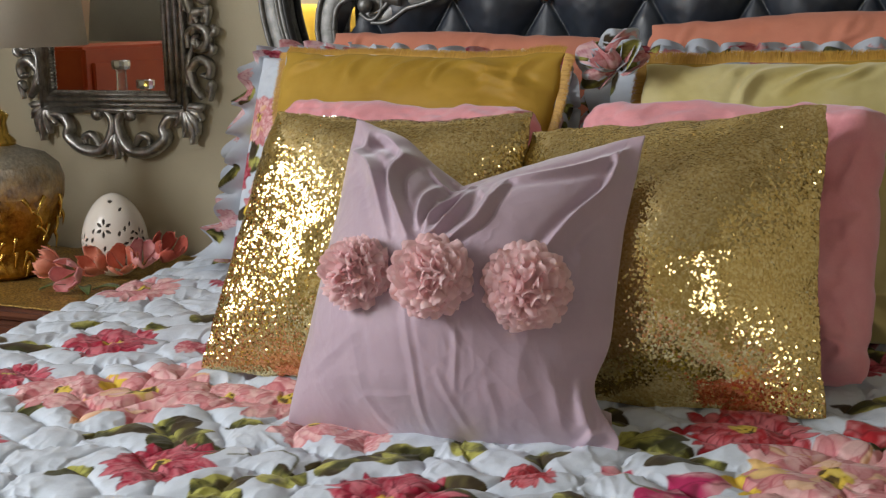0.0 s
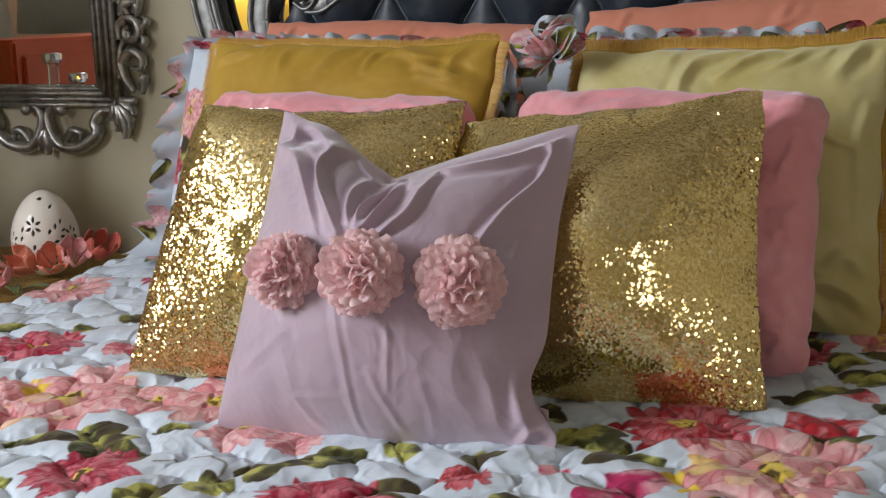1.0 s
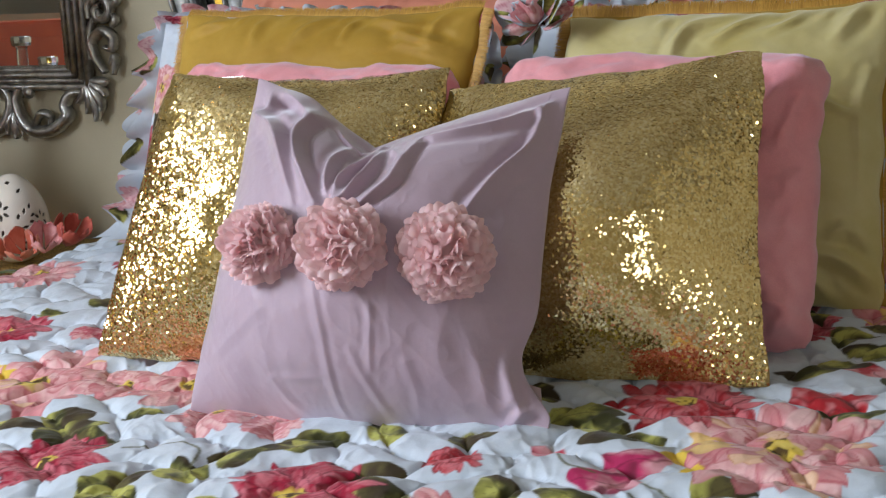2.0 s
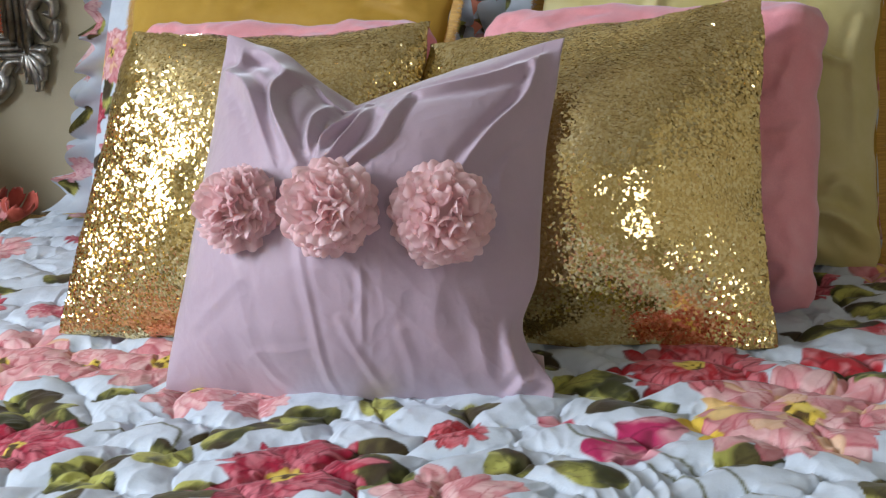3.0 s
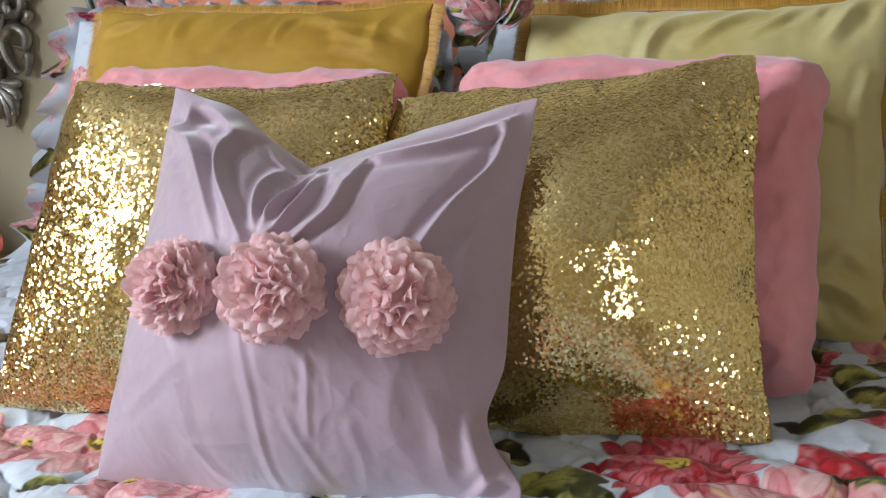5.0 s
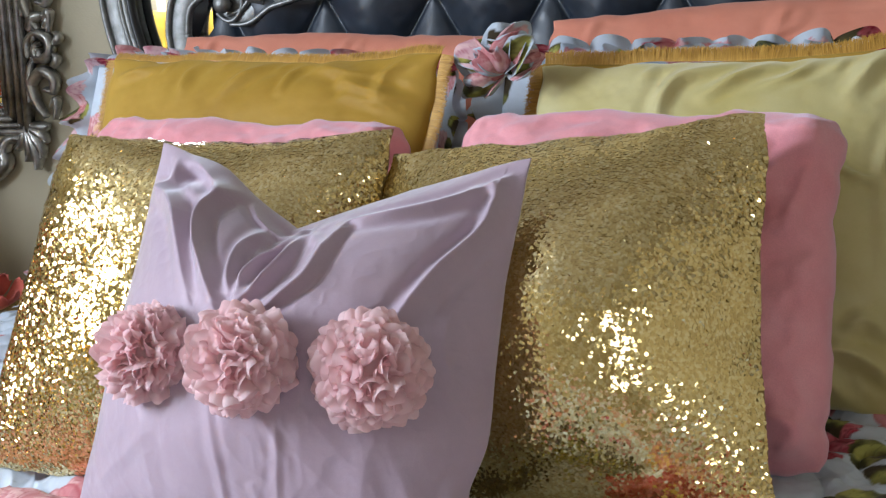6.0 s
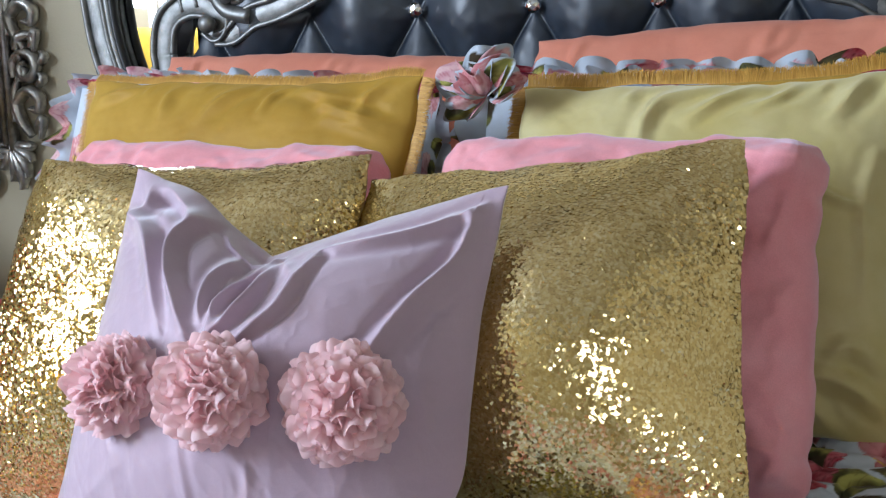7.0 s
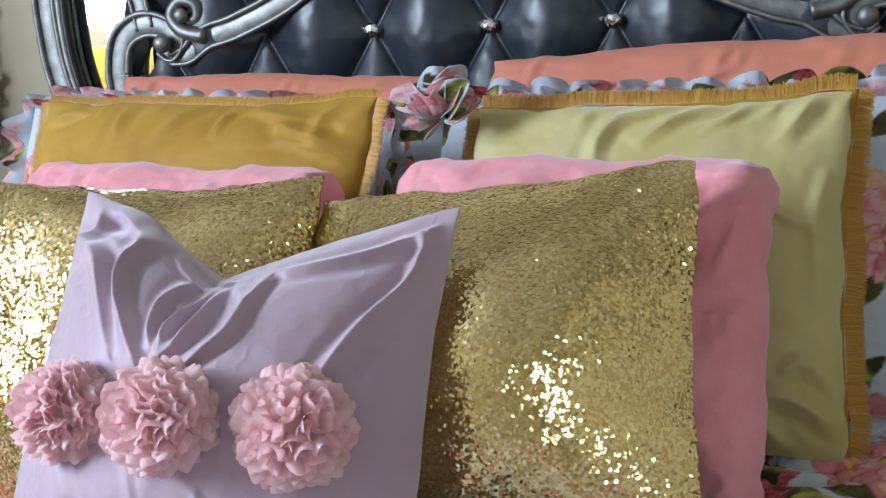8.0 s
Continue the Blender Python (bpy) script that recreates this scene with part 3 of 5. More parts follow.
LEAVES2 = [
    (-0.915, 1.150, .090, .060, 0.9), (-0.865, 1.120, .085, .060, 2.2), (-0.69, 1.06, .07, .05, 2.4), (-0.43, 1.03, .085, .05, 2.6), (-0.255, 1.29, .09, .05, 0.2), (-0.60, 0.965, .08, .05, 0.3),
    (-0.301, 1.067, .056, .045, 2.3), (-0.219, 1.050, .085, .040, 2.8), (0.050, 1.340, .08, .040, 3.0), (0.060, 1.590, .055, .034, 2.7),
    (-0.557, 1.165, .065, .050, 0.9), (0.07, 1.06, .07, .04, 0.8), (-0.37, 1.195, .055, .034, 0.4), (-1.46, 1.632, .08, .045, 0.5), (-1.313, 1.636, .066, .04, 2.6),
    (-1.243, 1.715, .07, .036, 0.4), (0.042, 1.515, .066, .034, 0.3), (-0.065, 1.110, .066, .04, 0.5), (-0.75, 0.985, .08, .04, 2.8),
]
random_print(fcol, fx, fy, 11, BX0 - 0.4, BX1 + 0.35, BY0 - 0.3, 2.4, 0.2, [(a, b, 0.17) for a, b, *_ in BLOOMS] + [(-0.6, 1.15, 0.2), (-0.2, 1.1, 0.2), (-0.9, 1.15, 0.25)])
for k, (a, b, ln, wd, tn) in enumerate(LEAVES + LEAVES2):
    paint_leaf(fcol, fx, fy, a, b, ln * 1.12, wd * 1.2, tn, 300 + k)
for k, (a, b, rad, hue, n, yel) in enumerate(BLOOMS):
    paint_flower(fcol, fx, fy, a, b, rad, hue, 40 + 7 * k, n, 5, rad > 0.05, yel)
paint_bud(fcol, fx, fy, -0.275, 1.176, 0.045, 0.034, 2.8, ROSE, 5)
paint_bud(fcol, fx, fy, -0.168, 1.155, 0.085, 0.056, 0.5, MAGENTA, 6)
paint_bud(fcol, fx, fy, -0.190, 1.108, 0.080, 0.050, 0.2, MAGENTA, 7)
paint_bud(fcol, fx, fy, 0.032, 1.385, 0.105, 0.072, 0.3, RED, 8)
paint_stem(fcol, fx, fy, [(-0.26, 1.165), (-0.24, 1.13), (-0.205, 1.12)])
paint_stem(fcol, fx, fy, [(-0.15, 1.105), (-0.09, 1.075), (-0.05, 1.03)])
paint_stem(fcol, fx, fy, [(-0.16, 1.085), (-0.11, 1.05), (-0.09, 1.0)])
paint_stem(fcol, fx, fy, [(-0.80, 1.10), (-0.75, 1.125), (-0.70, 1.115), (-0.69, 1.08)])
rq = np.random.RandomState(17)
for k in range(16):
    cx, cy, tn = rq.uniform(-1.5, 0.3), rq.uniform(0.85, 1.75), rq.uniform(0, 3.1)
    if all(math.hypot(cx - a, cy - b) > rad + 0.03 for a, b, rad, *_ in BLOOMS):
        paint_leaf(fcol, fx, fy, cx, cy, 0.075, 0.045, tn, 700 + k)
quilt = tagged(new("quilt", fast_mesh("quilt", QP, grid_quads(*FX.shape), M_QUILT, True, fcol)), "white quilted bedspread printed with crimson and pink flowers", "quilt")

# headboard
HX, HY = -0.575, 2.49


def hp(x, z, y=HY):
    return Vector((x, y, z))


def mirrored(pts):
    return [Vector((2 * HX - p.x, p.y, p.z)) for p in pts]


def moulding(bm, pts, width, rim=0.20, slim=None):
    """A flat carved band along a line in the board's plane, with a raised rim on both sides. slim: its width along the line, from 0 to 1."""
    wide = slim or (lambda t: 1.0)
    tube(bm, pts, lambda t: width * wide(t), 16, 0.42)
    for sgn in (1, -1):
        line = []
        for i, p in enumerate(pts):
            d = (pts[min(i + 1, len(pts) - 1)] - pts[max(i - 1, 0)]).normalized()
            line.append(p + Vector((-d.z, 0, d.x)) * (sgn * width * 0.88 * wide(i / (len(pts) - 1))) + Vector((0, -width * 0.38, 0)))
        tube(bm, line, lambda t: width * rim * (0.45 + 0.55 * wide(t)), 10, 1.2)


bm = bmesh.new()
arch = smooth_line([hp(-1.178, 1.288), hp(-1.14, 1.296), hp(-1.10, 1.325), hp(-1.04, 1.342), hp(-0.94, 1.385), hp(-0.83, 1.455), hp(-0.70, 1.53), hp(-0.575, 1.565)], 8)
scroll = smooth_line([hp(-1.10, 1.328), hp(-1.145, 1.338), hp(-1.168, 1.366), hp(-1.15, 1.392), hp(-1.12, 1.385), hp(-1.118, 1.362), hp(-1.138, 1.356)], 8)
band = smooth_line([hp(-1.285, 0.78), hp(-1.285, 1.20), hp(-1.288, 1.27), hp(-1.275, 1.325), hp(-1.235, 1.352), hp(-1.19, 1.348), hp(-1.162, 1.322), hp(-1.175, 1.297), hp(-1.198, 1.308)], 8)
stile = smooth_line([hp(-1.225, 1.345), hp(-1.238, 1.40), hp(-1.252, 1.47), hp(-1.262, 1.56), hp(-1.22, 1.66)], 8)
oval = smooth_line([hp(-1.20, 0.93), hp(-1.31, 1.05), hp(-1.385, 1.17), hp(-1.421, 1.27), hp(-1.434, 1.35), hp(-1.438, 1.42), hp(-1.43, 1.52), hp(-1.39, 1.62), hp(-1.33, 1.68), hp(-1.25, 1.675), hp(-1.1, 1.70), hp(-0.85, 1.78), hp(-0.575, 1.82)], 8)
oval_in = smooth_line([hp(-1.20, 0.97), hp(-1.295, 1.075), hp(-1.362, 1.185), hp(-1.394, 1.275), hp(-1.406, 1.355), hp(-1.409, 1.43), hp(-1.401, 1.53), hp(-1.365, 1.61), hp(-1.29, 1.635)], 8)
for side in (lambda p: p, mirrored):
    moulding(bm, side(arch), 0.022, 0.26, lambda t: min(1.0, 0.45 + 2.2 * t))
headboard = part("headboard", bm, M_SILVER, bed, "carved antique silver headboard frame with scrolls")
for side in (lambda p: p, mirrored):
    bm = bmesh.new()
    tube(bm, side(scroll), lambda t: 0.017 - 0.008 * t, 12, 1.5)
    ball(bm, side([hp(-1.143, 1.366, HY - 0.02)])[0], 0.014, (1, 0.8, 1))
    part("upper_scroll", bm, M_SILVER, headboard)
    bm = bmesh.new()
    moulding(bm, side(band), 0.024, 0.24, lambda t: 1 - 0.62 * max(0, t - 0.5) / 0.5)
    ball(bm, side([hp(-1.183, 1.317, HY - 0.024)])[0], 0.017, (1, 0.8, 1))
    part("curled_band", bm, M_SILVER, headboard)
    bm = bmesh.new()
    moulding(bm, side(stile), 0.018, 0.24)
    part("stile", bm, M_SILVER, headboard)
    bm = bmesh.new()
    moulding(bm, side(oval), 0.023, 0.26)
    part("outer_frame", bm, M_SILVER, headboard)
    bm = bmesh.new()
    tube(bm, side(oval_in), 0.010, 10, 1.3)
    part("inner_bead", bm, M_SILVER, headboard)
# the board behind the frame
bm = bmesh.new()
box(bm, (-1.45, HY + 0.045, 0.3), (0.30, HY + 0.085, 1.55), 0.01)
part("back_board", bm, M_RIM, headboard, smooth=False)
# tufted leather
DXT, DZT, CZ = 0.2125, 0.35, 1.327
LX, LZ = np.meshgrid(np.linspace(HX - 0.70, HX + 0.70, 420), np.linspace(0.86, 1.56, 220))
ta, tb = (LX - HX) / DXT + (LZ - CZ) / DZT, (LX - HX) / DXT - (LZ - CZ) / DZT
sta, stb = np.abs(np.sin(np.pi * ta)), np.abs(np.sin(np.pi * tb))
tuft = (sta * stb) ** 0.72 * 0.93 + 0.07 * (1 - np.exp(-(np.minimum(sta, stb) / 0.07) ** 2))
wr = 0.0015 * vnoise(LX, LZ, 22, 3) + 0.0008 * vnoise(LX, LZ, 60, 4)
LYY = HY + 0.035 - 0.046 * tuft + wr
part_me("leather_panel", fast_mesh("leather_panel", np.stack([LX, LYY, LZ], -1).reshape(-1, 3), grid_quads(*LX.shape), M_LEATHER), headboard, "black diamond-tufted leather panel")
for j in range(-2, 2):
    for i in range(-3, 4):
        cx, cz = HX + (i + (0.5 if j % 2 else 0)) * DXT, CZ + j * DZT / 2
        if cz < 0.95 or abs(cx - HX) > 0.55 or cz > 1.52 - 0.55 * abs(cx - HX):
            continue
        bm = bmesh.new()
        bmesh.ops.create_icosphere(bm, subdivisions=2, radius=0.0145, matrix=Matrix.Translation((cx, HY + 0.016, cz)) @ Matrix.Diagonal((1, 0.6, 1, 1)) @ Matrix.Rotation(0.4, 4, 'Y'))
        part("crystal_button", bm, M_CRYSTAL, headboard, "round cut-crystal button", smooth=False)
for sgn in (1, -1):
    bm = bmesh.new()
    xs = [-1.385, -1.25] if sgn == 1 else [2 * HX + 1.25, 2 * HX + 1.385]
    box(bm, (xs[0] - 0.02, HY + 0.022, 0.8), (xs[1] + 0.02, HY + 0.028, 1.62))
    part("mirror_pane", bm, M_MIRROR, headboard, "narrow mirror panel", smooth=False)
    bm = bmesh.new()
    rim = [p + Vector((0.012 * sgn, -0.004, 0)) for p in (oval_in if sgn == 1 else mirrored(oval_in))]
    tube(bm, rim, 0.008, 8, 1.5)
    part("mirror_rim", bm, M_RIM, headboard, "dark inner rim")

# the headboard's true size
GROW = Matrix.Translation((-0.580, 2.520, 1.369)) @ Matrix.Scale(1.141, 4) @ Matrix.Translation((-HX, -HY, -CZ))
for o in (headboard, *headboard.children):
    o.data.transform(GROW)

# ---- cushions ----


def surface(corners, s, r, bow=(0, 0, 0, 0), thick=0.06, dip=None, extra=None, front=1.0, p=2.4, q=0.6, rnd=0.0, wob=0.0, nick=0.0, high=0.0, heel=0.0, roll=0.0):
    """Points of a stuffed cushion between four corners (bottom and top, left and right)."""
    bl, br, tl, tr = [np.array(c, float) for c in corners]
    lb, rb, bb, tb = bow
    s2 = np.where(s < 0, s * (1 - lb * (1 - r * r)), s * (1 - rb * (1 - r * r)))
    r2 = np.where(r < 0, r * (1 - bb * (1 - s * s)), r * (1 - tb * (1 - s * s)))
    if wob:
        r2 = r2 + wob * (vnoise(s, 0 * s + wob * 100, 4.5, 91) + 0.5 * vnoise(s, 0 * s, 11, 92)) * np.abs(r) ** 5 * np.sign(r)
        s2 = s2 + wob * (vnoise(0 * r + wob * 70, r, 4.5, 93) + 0.5 * vnoise(0 * r, r, 11, 94)) * np.abs(s) ** 5 * np.sign(s)
    if nick:
        s2 = s2 - nick * np.exp(-((r + 0.62) / 0.17) ** 2) * np.clip(s, 0, 1) ** 3
    if heel:
        s2 = s2 + heel * np.exp(-((r + 0.93) / 0.10) ** 2) * np.clip(s, 0, 1) ** 6
    if rnd:
        low, top = rnd if isinstance(rnd, tuple) else (rnd, rnd)
        k = 1 - np.where(r > 0, top, low) * np.abs(s) ** 5 * np.abs(r) ** 5
        s2, r2 = s2 * k, r2 * k
    if dip is not None:
        r2 = r2 - dip(s) * ((r + 1) / 2) ** 2.2
    u, v = ((s2 + 1) / 2)[..., None], ((r2 + 1) / 2)[..., None]
    P = bl * (1 - u) * (1 - v) + br * u * (1 - v) + tl * (1 - u) * v + tr * u * v
    n = np.cross(br - bl + tr - tl, tl - bl + tr - br)
    n /= np.linalg.norm(n)
    rh = r - high * (1 - r * r)
    h = thick * np.clip((1 - np.abs(s) ** p) * (1 - np.abs(rh) ** p), 0, 1) ** q
    if extra is not None and front > 0:
        edge = np.clip((1 - np.maximum(np.abs(s), np.abs(r))) / 0.12, 0, 1)
        h = h + extra(s, r) * edge
    if roll:
        under = np.clip((-r - 0.62) / 0.38, 0, 1) ** 2 * np.clip(1.25 - s * s, 0, 1)
        P = P + np.array((0, 1.0, -0.15)) * (roll * under)[..., None]
    return P + n * (front * h)[..., None]


def cushion_mesh(name, corners, mat, n=90, back=0.8, colour=None, seed=1, crease=0.002, **kw):
    t = np.sin(np.linspace(-np.pi / 2, np.pi / 2, n)) * 0.35 + np.linspace(-1, 1, n) * 0.65
    s, r = np.meshgrid(t, t)
    ex = kw.pop("extra", None)

    def extra(a, b):
        e = crease * (fbm(a, b, 3.1, seed, 4))
        return e + ex(a, b) if ex else e
    A = surface(corners, s, r, extra=extra, **kw)
    kb = dict(kw)
    kb["thick"] = kw.get("thick", 0.06) * back
    B = surface(corners, s, r, front=-1.0, **kb)
    n_i = np.cross(*(np.array(corners[1]) - np.array(corners[0]), np.array(corners[2]) - np.array(corners[0])))
    n_i = n_i / np.linalg.norm(n_i)
    V = np.concatenate([A.reshape(-1, 3) + n_i * 0.001, B.reshape(-1, 3) - n_i * 0.001])
    i = np.arange(n * n).reshape(n, n)
    ring = np.concatenate([i[0, :-1], i[:-1, -1], i[-1, :0:-1], i[:0:-1, 0]])
    nxt = np.roll(ring, -1)
    seam = np.stack([ring, ring + n * n, nxt + n * n, nxt], -1)
    Q = np.concatenate([grid_quads(n, n), grid_quads(n, n, n * n, True), seam])
    col = None
    if colour is not None:
        c = colour(s.ravel(), r.ravel())
        col = np.concatenate([c, c])
    return fast_mesh(name, V, Q, mat, True, col)


def sequins(name, corners, parent, seed, label="", rows=204, spread=0.0, **kw):
    """Small overlapping gold discs over the front of a cushion, some of them turned."""
    rs = np.random.RandomState(seed)
    g = np.linspace(-0.985, 0.985, rows)
    s, r = np.meshgrid(g, g)
    s = s + (np.arange(rows) % 2)[:, None] * (g[1] - g[0]) / 2 + rs.uniform(-0.0018, 0.0018, s.shape)
    r = r + rs.uniform(-0.0018, 0.0018, r.shape)
    s, r = np.clip(s, -0.995, 0.995).ravel(), np.clip(r, -0.995, 0.995).ravel()
    e = 0.004
    P = surface(corners, s, r, **kw)
    du = surface(corners, np.clip(s + e, -1, 1), r, **kw) - surface(corners, np.clip(s - e, -1, 1), r, **kw)
    dv = surface(corners, s, np.clip(r + e, -1, 1), **kw) - surface(corners, s, np.clip(r - e, -1, 1), **kw)
    nn = np.cross(du, dv)
    nn /= np.linalg.norm(nn, axis=1)[:, None] + 1e-12
    ruff = np.clip(0.45 + 0.9 * fbm(s, r, 1.6, seed, 3) + 0.0, 0.0, 1) * np.clip(1.15 - 0.9 * np.clip(r - 0.1, 0, 1), 0, 1)
    patch = np.clip(0.5 + 0.8 * fbm(s, r * 1.4, 2.6, seed + 3, 3), 0, 1)
    flank = np.clip((s - 0.45) / 0.4, 0, 1) * patch + np.clip((-0.25 - s) / 0.3, 0, 1) * np.clip((0.5 - r) / 0.2, 0, 1) * 0.8
    flank = flank + 0.9 * np.clip((s - 0.62) / 0.2, 0, 1) * np.clip((-0.60 - r) / 0.2, 0, 1)
    sig = 0.020 + 0.09 * ruff ** 1.6 + 0.17 * flank + spread * np.clip(0.45 - s, 0, 0.6) * np.clip(1.2 - r, 0, 1) * np.clip(0.55 + 0.9 * fbm(s, r * 0.8, 3.4, seed + 7, 2), 0.12, 1.2)
    tu = du / (np.linalg.norm(du, axis=1)[:, None] + 1e-12)
    tv = np.cross(nn, tu)
    lie = 0.06 * fbm(s, r, 5.5, seed + 13, 3)
    nn = nn + tu * lie[:, None] + tv * (0.06 * fbm(s, r, 6.5, seed + 17, 3))[:, None]
    stray = np.where(rs.uniform(0, 1, len(s)) < 0.018, 0.45, 0.0)
    sig = sig + stray
    nn = nn + tu * (rs.normal(0, 1, len(s)) * sig)[:, None] + tv * (rs.normal(0, 1, len(s)) * sig + 0.02)[:, None]
    nn /= np.linalg.norm(nn, axis=1)[:, None]
    tu = tu - nn * (tu * nn).sum(1)[:, None]
    tu /= np.linalg.norm(tu, axis=1)[:, None]
    tv = np.cross(nn, tu)
    rad = 0.0024
    C = P + nn * (0.0017 + 0.0006 * rs.uniform(0, 1, len(s)))[:, None]
    # worn away here and there, most of all along the seams
    rim = np.maximum(np.abs(s), np.abs(r))
    gone = rs.uniform(0, 1, len(s)) < 0.008 + 0.30 * np.clip((rim - 0.93) / 0.06, 0, 1) + 0.10 * flank * np.clip(0.6 + fbm(s, r, 14, seed + 23, 2), 0, 1)
    C, tu, tv = C[~gone], tu[~gone], tv[~gone]
    V = np.stack([C + tu * (rad * math.cos(a)) + tv * (rad * math.sin(a)) for a in (k * math.pi / 3 for k in range(6))], 1).reshape(-1, 3)
    me = fast_mesh(name, V, np.arange(len(V)).reshape(-1, 6), M_SEQ, False)
    return part_me(name, me, parent, label, "stuff")


def centre(corners):
    c = [sum(v) / 4 for v in zip(*corners)]
    c[2] = min(v[2] for v in corners)
    return c


# sequined cushions
SL = [(-1.064, 1.412, 0.750), (-0.575, 1.420, 0.764), (-0.948, 1.512, 1.186), (-0.516, 1.592, 1.184)]
SR = [(-0.540, 1.412, 0.765), (-0.040, 1.416, 0.781), (-0.536, 1.588, 1.156), (-0.066, 1.590, 1.206)]
KL = dict(bow=(0.03, 0.03, 0.0, 0.10), thick=0.085, wob=0.012, rnd=(0.02, 0.03), high=0.10)
KR = dict(bow=(0.03, 0.085, 0.0, 0.075), thick=0.105, wob=0.014, rnd=(0.01, 0.055), high=0.06, p=2.0, q=0.95)
for cs, kw, sd in ((SL, KL, 21), (SR, KR, 22)):
    c = thing("sequin_cushion", centre(cs), "square cushion covered in shiny gold sequins", "cushion", "gold cushions")
    part_me("cover", cushion_mesh("cover", cs, M_BACK, 110, 0.5, seed=sd, crease=0.0, **kw), c, "dark gold backing cloth")
    sequins("sequin_cloth", cs, c, sd, "overlapping gold sequins", spread=0.15 if cs is SL else 0.10, **kw)

# lavender cushion with folds
LV = [(-0.783, 1.224, 0.751), (-0.296, 1.228, 0.766), (-0.768, 1.456, 1.174), (-0.308, 1.446, 1.159)]
FOLDS = [
    ([(-.95, .75), (-.78, .71), (-.66, .62), (-.57, .51), (-.48, .39), (-.37, .22)], .045, .0120, 1.25),
    ([(-.42, .97), (-.47, .85), (-.48, .67), (-.41, .52), (-.31, .38), (-.20, .20)], .042, .0150, 1.30),
    ([(-.19, .79), (-.20, .62), (-.18, .47), (-.14, .28)], .026, .0110, 1.20),
    ([(-.16, .80), (-.15, .66), (-.11, .56)], .020, .0060, 1.25),
    ([(.02, .78), (.00, .62), (-.06, .50), (-.09, .38), (-.08, .22)], .026, .0110, 1.0),
    ([(.07, .66), (.07, .47), (.02, .32), (-.07, .20)], .032, .0110, 1.25),
    ([(.29, .64), (.26, .48), (.23, .33), (.14, .22), (.04, .12)], .034, .0105, 1.35),
    ([(.90, .84), (.89, .60), (.76, .36), (.63, .10)], .038, .0130, 0.85),
    ([(.93, .90), (.72, .78), (.48, .72), (.26, .71)], .036, .0085, 0.90),
]
FOLDS2 = [
    ([(-.80, .99), (-.62, .90), (-.47, .86)], .050, .0100, 0.80), ([(-.86, .93), (-.84, .82), (-.92, .72)], .040, .0070, 1.0),
    ([(-.33, .93), (-.24, .86), (-.10, .82)], .030, .0080, 0.80), ([(.10, .70), (.18, .60), (.28, .47)], .022, .0050, 1.0),
    ([(-.46, -.80), (-.39, -.77), (-.22, -.76), (-.06, -.73)], .020, .0028, 1.0), ([(-.40, -.79), (-.33, -.88), (-.24, -.95)], .024, .0040, 1.0),
    ([(-.12, -.30), (-.07, -.54), (-.05, -.71), (-.04, -.87), (-.01, -.96)], .022, .0046, 1.2), ([(.21, -.42), (.20, -.56), (.18, -.72)], .018, .0036, 1.2),
    ([(.08, -.62), (.17, -.80), (.22, -.92)], .020, .0038, 1.0), ([(-.50, -.42), (-.45, -.60), (-.41, -.79)], .050, .0050, 1.2),
    ([(-.80, -.66), (-.66, -.57), (-.44, -.44)], .030, .0034, 0.9), ([(.61, -.36), (.56, -.62), (.60, -.80)], .060, .0040, 1.0),
]
HEEL = [
    ([(.97, -.56), (.92, -.74), (.88, -.94)], .034, .0100, 1.3), ([(.80, -.99), (.88, -.93), (.98, -.86)], .024, .0080, 1.0),
    ([(.12, -.32), (.22, -.46), (.24, -.52)], .020, .0030, 1.0), ([(.86, .30), (.83, .05), (.88, -.20)], .030, .0040, 1.0),
    ([(.70, -.50), (.78, -.70), (.74, -.88)], .040, .0040, 1.0), ([(.38, -.66), (.40, -.82), (.36, -.95)], .024, .0026, 1.0),
]


def lav_dip(s):
    a = np.where(s < -0.13, (s + 1) / 0.87, (1 - s) / 1.13)
    sag = 0.42 * np.clip(a, 0, 1) ** np.where(s < -0.13, 1.25, 1.1)
    return sag - 0.045 * np.exp(-((s + 0.60) / 0.16) ** 2)


def lav_folds(s, r):
    out = 0.0018 * fbm(s, r, 2.5, 71, 2)
    for line, w, hgt, lean in FOLDS + FOLDS2 + HEEL:
        out = out + ridge(s, r, line, w, hgt * (1.35 if hgt > 0.006 else 0.58), lean)
    # hollows under the tip and where the cloth tucks in at the dip
    out = out - 0.016 * np.exp(-((s + 0.72 - 0.5 * (r - 0.87)) / 0.13) ** 2 - ((r - 0.87) / 0.07) ** 2) - 0.007 * np.exp(-((s + 0.08) / 0.07) ** 2 - ((r - 0.68) / 0.09) ** 2)
    low = np.clip((0.25 - r) / 0.4, 0, 1)
    warp = 0.25 * vnoise(s, r, 2.2, 78)
    out = out + 0.0004 * (1 - 2 * np.abs(vnoise(s + 0.5 * r + warp, r - 0.4 * s, 13, 84)) ** 0.7) + 0.0010 * low * (1 - 1.6 * np.abs(vnoise(s + warp, r * 0.35 + 0.3 * s, 5.5, 75)) ** 1.15)
    out = out + 0.0006 * low * (1 - 1.6 * np.abs(vnoise(s * 0.8 - warp, r * 0.7 + 0.6 * s, 9.5, 79)) ** 0.6)
    hollow = np.exp(-((s + 0.08) / 0.22) ** 2) * np.clip((r - 0.35) / 0.65, 0, 1)
    belly = 0.012 * np.exp(-((r + 0.36) / 0.34) ** 2) * np.clip(1 - s * s, 0, 1) ** 0.7
    return out + belly - 0.030 * hollow


